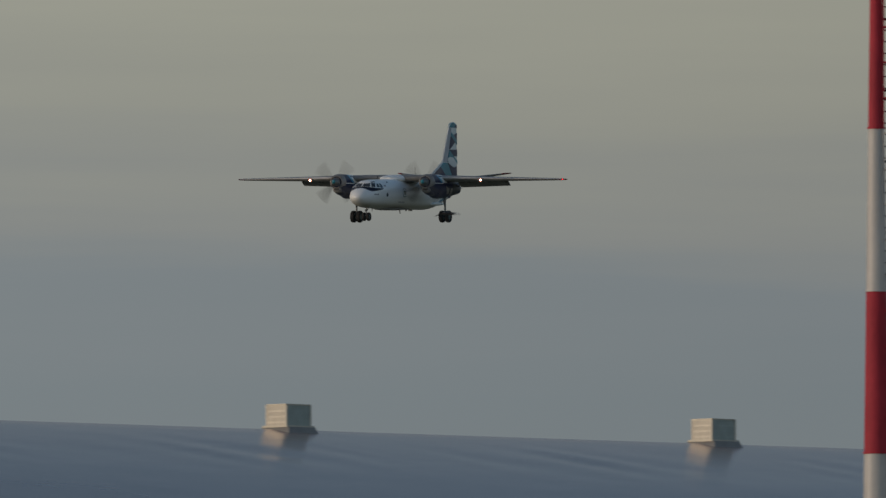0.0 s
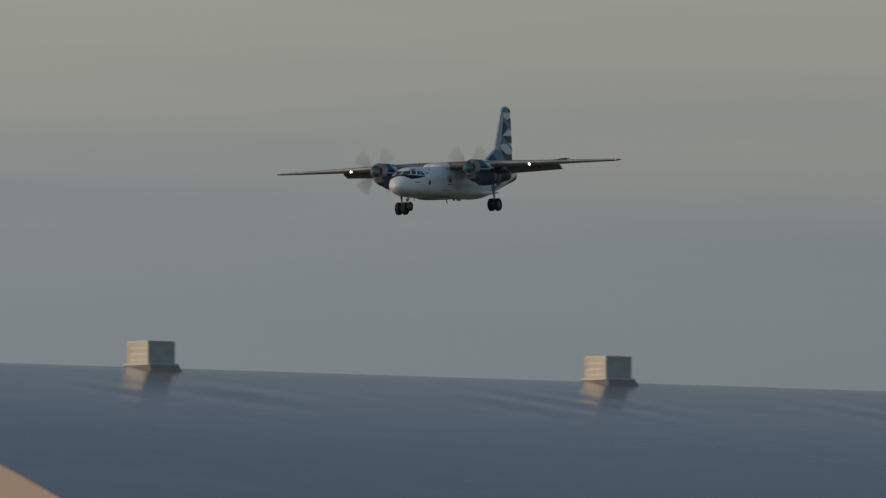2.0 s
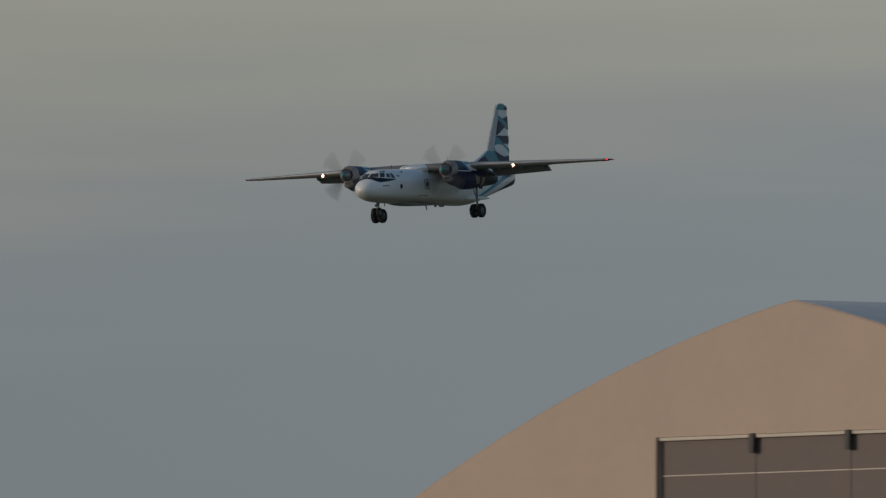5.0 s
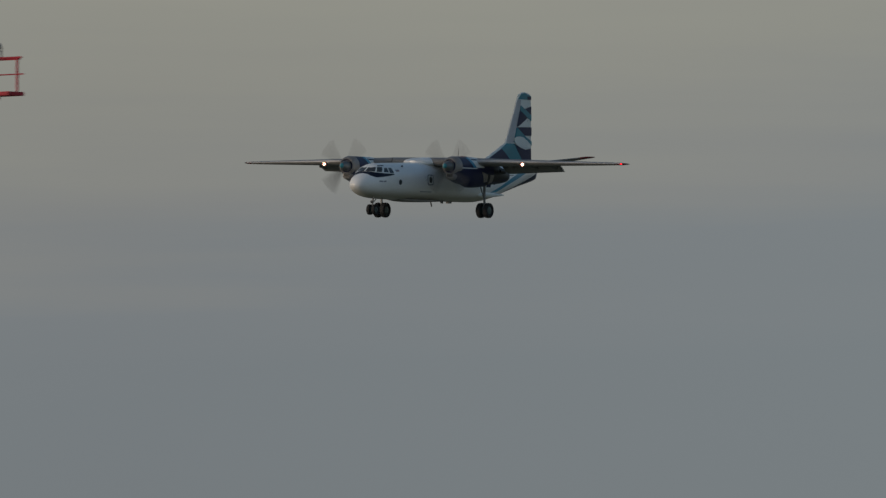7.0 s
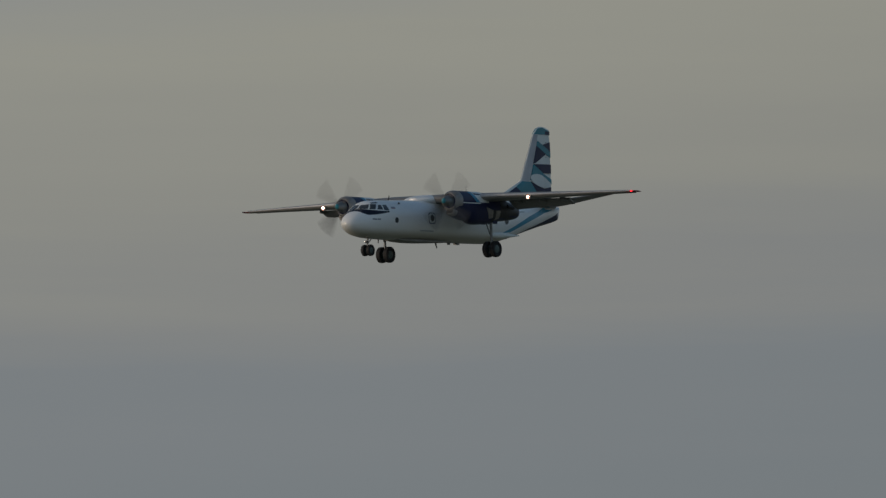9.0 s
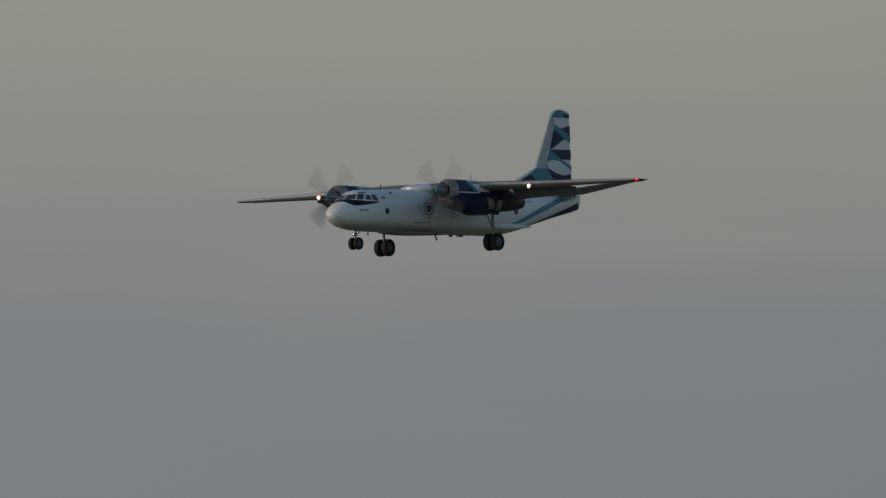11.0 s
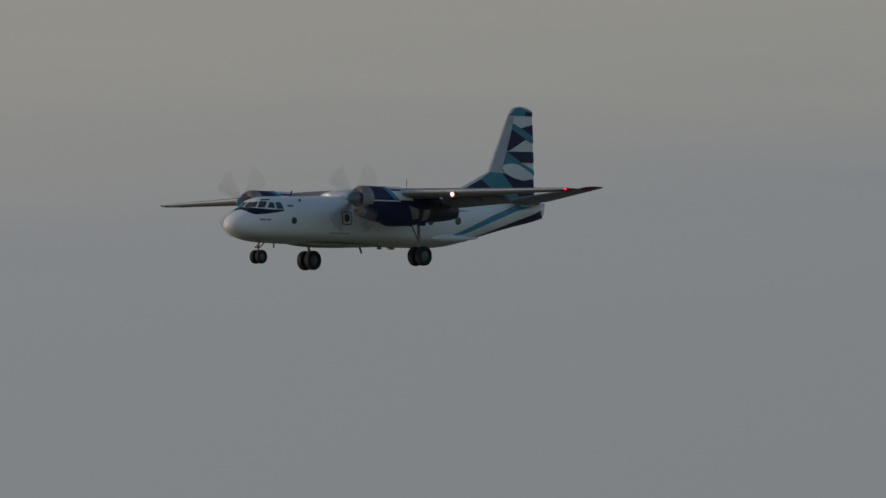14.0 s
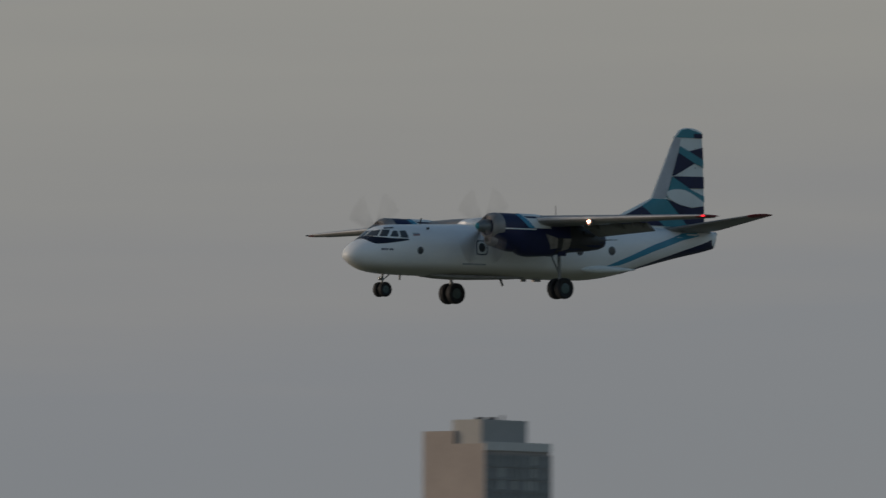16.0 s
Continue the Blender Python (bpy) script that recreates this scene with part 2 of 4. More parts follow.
def loft(rows, xs, y=0.0, sides=40, power=2.15, bm=None):
    """A hull through the sections of a loft table."""
    bm = bm or bmesh.new()
    rings = []
    for x in xs:
        lo, hi, w = table(rows, x)
        ring = []
        for k in range(sides):
            a = 2 * math.pi * k / sides
            c, s = math.cos(a), math.sin(a)
            ring.append(bm.verts.new((x, y + w * math.copysign(abs(c) ** (2 / power), c), (lo + hi) / 2 + (hi - lo) / 2 * math.copysign(abs(s) ** (2 / power), s))))
        rings.append(ring)
    for p, q in zip(rings, rings[1:]):
        for k in range(sides):
            bm.faces.new((p[k], p[(k + 1) % sides], q[(k + 1) % sides], q[k]))
    bm.faces.new(rings[0])
    bm.faces.new(rings[-1][::-1])
    return bm


def decal(outline, surface, side, lift=.008, step=.18, y=0.0):
    """A patch of paint or glass in side view (x, z) laid on a surface, surface(x, z) being its half width."""
    bm = bmesh.new()
    bm.faces.new([bm.verts.new((px, 0, pz)) for px, pz in outline])
    for axis in (0, 2):
        vals = [p[0 if axis == 0 else 1] for p in outline]
        v = math.floor(min(vals) / step) * step + step
        while v < max(vals):
            no = Vector((1, 0, 0)) if axis == 0 else Vector((0, 0, 1))
            bmesh.ops.bisect_plane(bm, geom=bm.verts[:] + bm.edges[:] + bm.faces[:], plane_co=no * v, plane_no=no)
            v += step
    way = {}
    for v in bm.verts:
        px, pz, h = v.co.x, v.co.z, .02
        n = Vector(((surface(px - h, pz) - surface(px + h, pz)) / (2 * h), 1, (surface(px, pz - h) - surface(px, pz + h)) / (2 * h))).normalized()
        n.y *= side
        v.co.y = y + side * surface(px, pz)
        way[v] = n * lift
    low = {v: v.co - d * .6 for v, d in way.items()}
    tops = {v: v.co + d for v, d in way.items()}
    under = {v: bm.verts.new(c) for v, c in low.items()}
    for v, c in tops.items():
        v.co = c
    for e in [e for e in bm.edges if len(e.link_faces) == 1]:
        a, b = e.verts
        bm.faces.new((a, b, under[b], under[a]))
    loose = [u for u in under.values() if not u.link_faces]
    for u in loose:
        bm.verts.remove(u)
    return bm


def ring_outline(cx, cz, rx, rz, n=20):
    return [(cx + rx * math.cos(2 * math.pi * k / n), cz + rz * math.sin(2 * math.pi * k / n)) for k in range(n)]


def bearing(deg, dist, z=0.0):
    """The place at that bearing (left of +y) and distance from the camera's stand."""
    return Vector((-dist * math.sin(radians(deg)), dist * math.cos(radians(deg)), z))



# ---- ground ----
bm = bmesh.new()
bmesh.ops.create_grid(bm, x_segments=24, y_segments=24, size=9000)
ground = tagged(part("ground", bm, GRASS), "flat airfield grass reaching the horizon", "ground", kind="structure")


# ---- hangar ----
RIDGE_Z, HALF, DEEP = 26.78, 27.0, 98.0
hangar = holder("hangar", pose(-40.96, 618.78, 0, 0, 0, 45.776), "large hangar with blue-grey arched metal roof and beige gable", "hangar")


RISE = .004   # the ridge climbs a little towards the far end


def roof_z(u):
    return RIDGE_Z - (.17 * abs(u) + .00845 * u * u) + .04 * math.exp(-(u / 3) ** 2)


# in the hangar's space: x along the ridge, y across it (to the left of the ridge's way), the gable at x = 0
def build_hangar():
    us = [HALF * k / 36 for k in range(-36, 37)]
    # roof skin, 0.12 m thick, a little proud of the gable
    bm = bmesh.new()
    # the sheets sag a little between the rafters, every 4.1 m
    steps = [(.06 + (DEEP - .12) * k / 280, 0) for k in range(281)]
    rows = []
    for x, dz in [(.06, .12)] + steps + [(DEEP - .06, .12)]:
        row = []
        for u in us:
            a = 2 * math.pi * (x / 3.9 - .30 * abs(u) + .24 * math.sin(x * .23) + .16 * math.sin(x * .61 + u * .35))
            deep = 1.9 * (.010 + .009 * math.sin(x * .41 + 1) + .004 * math.sin(x * 1.13)) * math.exp(-((abs(u) - 4.3) / 1.6) ** 2) * min(1, (x - .06) / 2, (DEEP - .06 - x) / 2)
            row.append(bm.verts.new((x, u, roof_z(u) + RISE * x - dz + deep * (math.sin(a) + .35 * math.sin(2 * a + .8)))))
        rows.append(row)
    for a, b in zip(rows, rows[1:] + rows[:1]):
        for k in range(len(us) - 1):
            bm.faces.new((a[k], a[k + 1], b[k + 1], b[k]))
    for k in (0, len(us) - 1):
        bm.faces.new([r[k] for r in rows])
    part("roof", bm, ROOF, hangar, "blue-grey arched sheet metal roof", smooth=30)
    # gables of sandwich panels, the front one round a tall door opening
    door_l, door_r, door_top = 6.08, -6.73, RIDGE_Z - 3.95
    for name, x0 in (("gable", 0.0), ("rear_gable", DEEP - .3)):
        bm = bmesh.new()
        cuts = sorted(set(us + [door_l, door_r]))
        for a, b in zip(cuts, cuts[1:]):
            inside = name == "gable" and a >= door_r - .001 and b <= door_l + .001
            foot = door_top if inside else 0.0
            za, zb = roof_z(a) + RISE * x0 - .05, roof_z(b) + RISE * x0 - .05
            lo, hi = [], []
            for x in (x0, x0 + .3):
                lo.append([bm.verts.new((x, a, foot)), bm.verts.new((x, b, foot)), bm.verts.new((x, b, zb)), bm.verts.new((x, a, za))])
            f, r = lo
            bm.faces.new(f), bm.faces.new(r[::-1])
            ends = [k for k, e in ((1, b), (3, a)) if e in (us[0], us[-1], door_l, door_r)]
            for k in [0, 2] + ends:
                bm.faces.new((f[k], f[(k + 1) % 4], r[(k + 1) % 4], r[k]))
        bmesh.ops.remove_doubles(bm, verts=bm.verts[:], dist=.001)
        part(name, bm, GABLE, hangar, "beige panel gable in evening sun")
    # thin verge flashing along the gable's edge
    part("verge_trim", tube([(.035, u, roof_z(u) - .035) for u in us], .03), GABLE, hangar, "beige verge flashing")
    # side walls
    for s in (1, -1):
        part("side_wall", box((DEEP, .3, roof_z(HALF) - .12), (DEEP / 2, s * (HALF - .15), (roof_z(HALF) - .12) / 2)), GABLE, hangar)
    # door leaves, set back in the opening, with head rail, hangers and a seam
    wide = door_l - door_r
    mid = (door_l + door_r) / 2
    for k in range(3):
        leaf = part("door_leaf", box((.12, wide / 3 - .012, door_top - .12), (.20, door_r + wide * (k + .5) / 3, (door_top - .12) / 2), bevel=.01), DOORM, hangar, "brown-grey tall door leaf")
        part("seam", box((.02, wide / 3 - .05, .032), (.13, door_r + wide * (k + .5) / 3, door_top - 1.17)), PALE, leaf)
        part("seam", box((.02, wide / 3 - .05, .05), (.13, door_r + wide * (k + .5) / 3, door_top - 3.3)), PALE, leaf)
    part("head_rail", box((.10, wide - .02, .10), (.06, mid, door_top - .06), bevel=.015), PALE, hangar, "pale door head rail")
    for u in (1.81, -2.5):
        part("hanger", box((.12, .26, .60), (-.02, u, door_top - .28), bevel=.03), BLACK, hangar, "black door hanger bracket")
    part("jamb", box((.06, .07, door_top), (-.02, door_l + .03, door_top / 2)), DOORM, hangar)
    part("jamb", box((.06, .07, door_top), (-.02, door_r - .03, door_top / 2)), DOORM, hangar)


build_hangar()


# ---- roof vents ----
def build_vent():
    v = holder("roof_vent", pose(0, 0, 0), "galvanised louvred roof vent on the hangar ridge", "roof vent", "vents along the ridge")
    bm = bmesh.new()
    bmesh.ops.create_cone(bm, cap_ends=True, segments=4, radius1=1.14, radius2=.84, depth=.48, matrix=Matrix.Translation((0, 0, -.04)) @ pose(0, 0, 0, 0, 0, 45))
    part("skirt", bm, SKIRT, v, "flared base flashing")
    part("body", box((1.10, .88, .80), (0, 0, .50), bevel=.012), VENTM, v)
    for s in (1, -1):
        part("side_panel", box((1.0, .02, .78), (0, s * .438, .50)), LOUVRE, v, "dark green-grey louvre panel")
    part("lid", box((1.14, .92, .04), (0, 0, .92), bevel=.012), VENTM, v)
    part("curb", box((1.30, 1.12, .06), (0, 0, .22), bevel=.02), VENTM, v)
    for k in range(4):
        z = .27 + .18 * k
        for s in (1, -1):
            part("louvre", box((.98, .02, .13), (0, s * .445, z), pose(0, 0, 0, -s * 7)), LOUVRE, v, "dark louvre blade")
            part("louvre", box((.02, .80, .13), (s * .55, 0, z), pose(0, 0, 0, 0, s * 7)), VENTM, v)
    for a in (1, -1):
        for b in (1, -1):
            part("corner_post", box((.05, .05, .80), (a * .545, b * .435, .50)), VENTM, v)
    return v


hm = hangar.matrix_basis
first = build_vent()
for k, s in enumerate((17.75, 37.38, 53.0, 72.7)):
    m = hm @ pose(s + .5, 0, RIDGE_Z + RISE * s - .09)
    if k == 0:
        first.matrix_basis = m
    else:
        copy_thing(first, m)


# ---- floodlight masts ----
def mast(place, faces, label, top=34.85, watch=True, red_band=4.05, wide=0.0, near=0.0):
    """A tubular mast in red and white bands with caged ladder, railed platform and floodlights; x of its space points to the picture's right."""
    t = holder("floodlight_mast", Matrix.Translation(place) @ pose(0, 0, 0, 0, 0, faces), label, "floodlight mast", "floodlight masts")

    def radius(z):
        return .13 + wide + .0135 * (top - z)
    z, red, bands = top, True, []
    while z > .01:
        lo = max(z - (3.86 if z == top else 4.2 if not red else red_band), 0)
        bands.append((lo, z, red))
        part("pole_section", rod((0, 0, lo), (0, 0, z), radius(lo), radius(z), 28), REDP if red else WHITEP, t, "red painted tube" if red else "white painted tube")
        part("flange", rod((0, 0, lo), (0, 0, lo + .05), radius(lo) + .025, sides=28), REDP if red else WHITEP, t)
        z, red = lo, not red
    # ladder with safety cage on the right-hand side
    for lo, hi, red in bands:
        paint = REDP if red else WHITEP
        hi2 = hi - (.12 if hi == top else 0)
        lad = part("ladder", box((.035, .03, hi2 - lo), (.30 - near, -.16, (lo + hi2) / 2)), paint, t, "caged ladder in the mast's colours")
        part("rail", box((.035, .03, hi2 - lo), (.52 - near, .16, (lo + hi2) / 2)), paint, lad)
        for k in range(int((hi2 - lo) / .3)):
            part("rung", rod((.30 - near, -.16, lo + .15 + .3 * k), (.52 - near, .16, lo + .15 + .3 * k), .016, sides=6), BLACK, lad)
        for k in range(60):
            zz = top - .31 - .917 * k
            if not lo < zz <= hi:
                continue
            pts = [Vector((.70 - near + .40 * math.cos(a), .40 * math.sin(a), zz)) for a in [math.pi * (1.15 - 1.3 * j / 10 * 1.77) for j in range(11)]]
            part("hoop", tube(pts, .022), paint, lad)
            if k % 2:
                part("bracket", rod((radius(zz) * .9, 0, zz + .2), (.50, 0, zz + .2), .03, sides=6), BLACK, lad)
        for a in (0, 1.0, -1.0, 2.1, -2.1):
            cx, cy = .70 - near + .40 * math.cos(a), .40 * math.sin(a)
            part("cage_bar", box((.03, .03, hi2 - lo), (cx, cy, (lo + hi2) / 2)), paint, lad)
    # platform, set askew on the pole
    foot, head = top + .16, top + 1.28
    skew = Matrix.Rotation(radians(-45), 4, "Z")

    def at(x, y, z):
        return skew @ Vector((x * 1.414, y * .40, z))
    deck = part("platform", box((3.2, .76, .13), at(.615, 0, top + .10), skew, bevel=.02), REDP, t, "red steel service platform")
    part("under_beam", box((2.0, .2, .14), at(.42, 0, top - .02), skew), REDP, deck)
    part("under_beam", box((.2, .7, .14), at(.05, 0, top - .02), skew), REDP, deck)
    part("collar", rod((0, 0, top - .25), (0, 0, top + .04), .22, .30, 24), REDP, deck)
    # rails: the floodlight side leans out
    lx, rx = -.52, 1.73
    out = -.36
    for y in (-.9, .9):
        for x, dx in ((lx, out), (.06, -.33), (.68, -.28), (rx + .30, 0)) if y < 0 else ((lx + .06, out), (rx - .22, 0)):
            part("post", rod(at(x, y, foot), at(x + dx, y, head), .036, sides=8), REDP, deck)
        part("top_rail", rod(at(lx + out, y, head), at(rx + (.43 if y < 0 else -.12), y, head), .034, sides=8), REDP, deck)
        if y < 0:
            part("mid_rail", rod(at(-.25, y, top + .72), at(rx + .50, y, top + .72), .022, sides=8), REDP, deck)
    for x, z, r in ((rx, head, .04), (rx, top + .72, .022), (lx + out, head, .04)):
        part("end_rail", rod(at(x + (.30 if x == rx else 0), -.9, z), at(x - (.22 if x == rx else 0), .9, z), r, sides=8), REDP, deck)
    for x in (-.1, .33, .92):
        part("cross_post", rod(at(x, .5, foot), at(x, .5, head), .036, sides=8), WHITEP, deck)
    # floodlight heads: shallow domes over a flat lens, each on a stirrup
    for x, y, yaw, tip, tilt_y, lift in ((-1.18, .80, 8, 10, 9, .44), (-.28, -.05, 4, 12, 2, .47), (.78, -1.05, -4, 20, -1, .50)):
        bm = bmesh.new()
        rings = []
        for zz, f in ((-.055, .86), (-.05, .97), (-.02, 1.0), (.03, .96), (.07, .82), (.095, .55), (.105, .2)):
            ring = []
            for k in range(24):
                c, q = math.cos(2 * math.pi * k / 24), math.sin(2 * math.pi * k / 24)
                ring.append(bm.verts.new((.47 * f * math.copysign(abs(c) ** .6, c), .27 * f * math.copysign(abs(q) ** .6, q), zz)))
            rings.append(ring)
        for p, r in zip(rings, rings[1:]):
            for k in range(24):
                bm.faces.new((p[k], p[(k + 1) % 24], r[(k + 1) % 24], r[k]))
        bm.faces.new(rings[0]), bm.faces.new(rings[-1][::-1])
        lamp = part("floodlight", bm, FLOOD if x < .5 else LAMPGREY, t, "domed floodlight head on a stirrup")
        lamp.matrix_basis = Matrix.Translation((x, y, head + lift - .06)) @ pose(0, 0, 0, tip, tilt_y, yaw)
        part("lens", box((.70, .36, .02), (0, -.01, -.06), bevel=.005), PANE, lamp)
        part("rim", tube([(.43 * c, .24 * q, -.055) for c, q in [(math.copysign(abs(math.cos(k * math.pi / 12)) ** .6, math.cos(k * math.pi / 12)), math.copysign(abs(math.sin(k * math.pi / 12)) ** .6, math.sin(k * math.pi / 12))) for k in range(25)]], .015), GALV, lamp)
        if x < -1:
            part("yoke", tube([(.40, 0, -.02), (.30, 0, -.16), (.22, 0, -.34), (.30, 0, -.52)], .045, 8), FLOOD, lamp)
            part("control_box", box((.22, .16, .13), (.30, 0, -.12), bevel=.02), FLOOD, lamp)
        else:
            for e in (1, -1):
                part("yoke", tube([(e * .44, 0, 0), (e * .46, 0, -.10), (e * .46, 0, -.50)], .026, 8), GALV, lamp)
            part("cross_bar", rod((-.3, .05, -.12), (.44, 0, -.2), .016, sides=6), GALV, lamp)
    o = at(-.28, -.9, 0)
    part("obstruction_lamp", rod((o.x, o.y, head + .17), (o.x, o.y, head + .27), .05, .045, 14), REDGLOW, t, "glowing red obstruction lamp")
    part("lamp_base", rod((o.x, o.y, head), (o.x, o.y, head + .16), .09, sides=14), YELLOW, t)
    if not watch:
        return t
    # small camera on a bent arm below the third band
    zc = 22.45
    arm = part("camera_arm", rod((-radius(zc), 0, zc - .1), (-.72, 0, zc - .1), .025, sides=8), GALV, t, "bent arm with small camera")
    part("upright", rod((-.70, 0, zc - .12), (-.70, 0, zc + .14), .025, sides=8), GALV, arm)
    part("camera_head", box((.24, .16, .14), (-.66, 0, zc + .2), bevel=.03), GALV, arm)
    part("clamp", rod((0, 0, zc - .2), (0, 0, zc + .05), radius(zc) + .03, sides=24), WHITEP, arm)
    return t


mast(bearing(8.4795, 690), 8.4795, "tall red and white floodlight mast with caged ladder")
mast(bearing(-1.3139, 532), -1.3139, "red and white banded mast standing before the hangar", 33.88, False, 4.18, .03, .11)


# ---- mast top further off ----
def far_post():
    z = 2.0 + 1500 * .02522
    p = holder("light_pole", Matrix.Translation(bearing(13.4805, 1500)), "distant grey pole with a dark lamp head", "light pole")
    part("pole", rod((0, 0, 0), (0, 0, z - .5), .22, .12, 12), GALV, p)
    part("lamp_head", box((.62, .5, .44), (0, 0, z - .25), bevel=.1), BLACK, p, "dark lamp head")
    part("lamp_base", rod((0, 0, z - .95), (0, 0, z - .5), .2, .3, 12), REDP, p)


far_post()


# ---- tower block ----
def tower_block():
    d = 4600.0
    corner = bearing(22.893, d)
    t = holder("apartment_tower", Matrix.Translation(corner) @ pose(0, 0, 0, 0, 0, 22.893), "distant beige concrete apartment tower with glazed side", "apartment building")
    # x to the picture's right, y away; the near corner at the origin, turned by 45 degrees
    H = 105.42
    a = Vector((-13.6, 12.9, 0))     # along the lit end wall
    b = Vector((14.7, 25.0, 0))      # along the glazed wall

    def prism(p, q, r, s, z0, z1, bm=None):
        bm = bm or bmesh.new()
        lo = [bm.verts.new((v.x, v.y, z0)) for v in (p, q, r, s)]
        hi = [bm.verts.new((v.x, v.y, z1)) for v in (p, q, r, s)]
        bm.faces.new(lo), bm.faces.new(hi[::-1])
        for k in range(4):
            bm.faces.new((lo[k], lo[(k + 1) % 4], hi[(k + 1) % 4], hi[k]))
        return bm
    o = Vector((0, 0, 0))
    part("wall", prism(o, b, a + b, a, 0, H), CONC, t, "beige concrete end wall", smooth=0)
    part("stair_core", prism(a * .5 - b * .0003, a * .5 + b * .3, a * 1.0003 + b * .3, a * 1.0003 - b * .0003, H - .1, H + 2.9), CONC, t, "raised stair core", smooth=0)
    pent = part("penthouse", prism(a * .55 + b * .03, a * .10 + b * .05, a * .14 + b * .78, a * .60 + b * .76, H - .1, H + 5.4), GREYC, t, "grey plant room on the roof", smooth=0)
    c = a * .3 + b * .35
    for s in (0, .22):
        part("vent_cowl", rod((c.x - 2 + 12 * s, c.y, H + 5.3), (c.x - 2 + 12 * s, c.y, H + 6.1), 1.1, .9, 12), BLACK, pent)
    part("aerial", rod((c.x + 3, c.y, H + 5.3), (c.x + 3, c.y, H + 6.6), .3, .2, 8), BLACK, pent)
    # parapet band and storeys of glazing along b
    n = Vector((b.y, -b.x, 0)).normalized()
    along = b.normalized()
    part("parapet", prism(n * .3 - along * .1, b + n * .3, b + n * .02, n * .02 - along * .1, H - 1.5, H + .4), WHITEP, t, "pale parapet band", smooth=0)
    turn = Matrix.Rotation(math.atan2(b.y, b.x), 4, "Z")
    glass = box((b.length / 10 - .5, .12, 2.0))
    me_pane = me_bright = None
    rnd = random.Random(5)
    for f in range(38):
        z = H - 3.7 - 2.8 * f
        if z < 2:
            break
        part("spandrel", prism(n * .22, b + n * .22, b + n * .02, n * .02, z - 1.5, z - .85), TOWERGLASS, t, smooth=0)
        for k in range(10):
            p = along * (b.length * (k + .5) / 10) + n * .1
            if me_pane is None:
                w = part("window", glass, TOWERGLASS, t, "dark apartment window", smooth=0)
                me_pane = w.data
                me_bright = me_pane.copy()
                me_bright.materials[0] = GREYC
            else:
                w = new("window", me_pane if rnd.random() > .16 else me_bright)
                w.parent = t
            w.matrix_basis = Matrix.Translation((p.x, p.y, z + .15)) @ turn
    for k in range(11):
        p = along * (b.length * k / 10) + n * .18
        part("pier", prism(p - along * .2 + n * .1, p + along * .2 + n * .1, p + along * .2 - n * .16, p - along * .2 - n * .16, 0, H - 2.2), TOWERGREY if k % 3 == 0 else TOWERGLASS, t, smooth=0)
    # sparse joints on the end wall
    na = Vector((-a.y, a.x, 0)).normalized()
    if na.y > 0:
        na = -na
    for f in range(1, 12):
        z = H - 8.4 * f
        if z > 2:
            part("joint", prism(na * .03, a + na * .03, a + na * -.1, na * -.1, z - .08, z + .08), CONC, t, smooth=0)


tower_block()


# Loft tables of the aircraft: x, underside z, top z, half width.
HULL = [(9.78, 1.85, 1.87, .01), (9.75, 1.77, 1.99, .17), (9.65, 1.65, 2.14, .36), (9.5, 1.54, 2.29, .53), (9.15, 1.36, 2.51, .80), (8.75, 1.20, 2.70, 1.0),
        (8.4, 1.12, 2.92, 1.12), (8.05, 1.07, 3.16, 1.21), (7.65, 1.04, 3.30, 1.28), (7.0, 1.02, 3.36, 1.35), (6.0, 1.0, 3.39, 1.40),
        (4.0, 1.0, 3.45, 1.42), (1.0, 1.0, 3.54, 1.42), (-3.0, 1.0, 3.63, 1.42), (-4.8, 1.04, 3.65, 1.41), (-6.2, 1.25, 3.66, 1.34),
        (-8.0, 1.70, 3.68, 1.14), (-10.0, 2.17, 3.62, .84), (-11.8, 2.54, 3.55, .46), (-12.3, 2.66, 3.53, .26), (-12.5, 2.71, 3.51, .13), (-12.55, 2.72, 3.51, .10)]
POD = [(4.42, 2.74, 3.70, .46), (4.3, 2.58, 3.81, .55), (3.9, 2.42, 3.86, .60), (3.3, 2.20, 3.87, .62), (2.85, 2.12, 3.86, .62), (2.6, 1.96, 3.86, .62), (2.3, 1.87, 3.85, .62),
       (1.5, 1.87, 3.84, .61), (.5, 1.95, 3.72, .60), (-.5, 2.10, 3.58, .57), (-1.36, 2.17, 3.38, .53), (-2.1, 2.26, 3.14, .47), (-2.5, 2.36, 3.06, .38), (-2.64, 2.48, 2.95, .24)]


def table(rows, x):
    """The row of a loft table at x, smoothed between the rows."""
    rows = sorted(rows)
    xs = np.array([r[0] for r in rows])
    ys = np.array([r[1:] for r in rows])
    x = min(max(x, xs[0]), xs[-1])
    k = min(max(int(np.searchsorted(xs, x)) - 1, 0), len(xs) - 2)
    slope = np.diff(ys, axis=0) / np.diff(xs)[:, None]
    h = xs[k + 1] - xs[k]
    s = (x - xs[k]) / h
    m0 = slope[k] if k == 0 else (slope[k - 1] + slope[k]) / 2
    m1 = slope[k] if k == len(xs) - 2 else (slope[k] + slope[k + 1]) / 2
    return (2*s**3 - 3*s*s + 1)*ys[k] + (s**3 - 2*s*s + s)*h*m0 + (3*s*s - 2*s**3)*ys[k + 1] + (s**3 - s*s)*h*m1


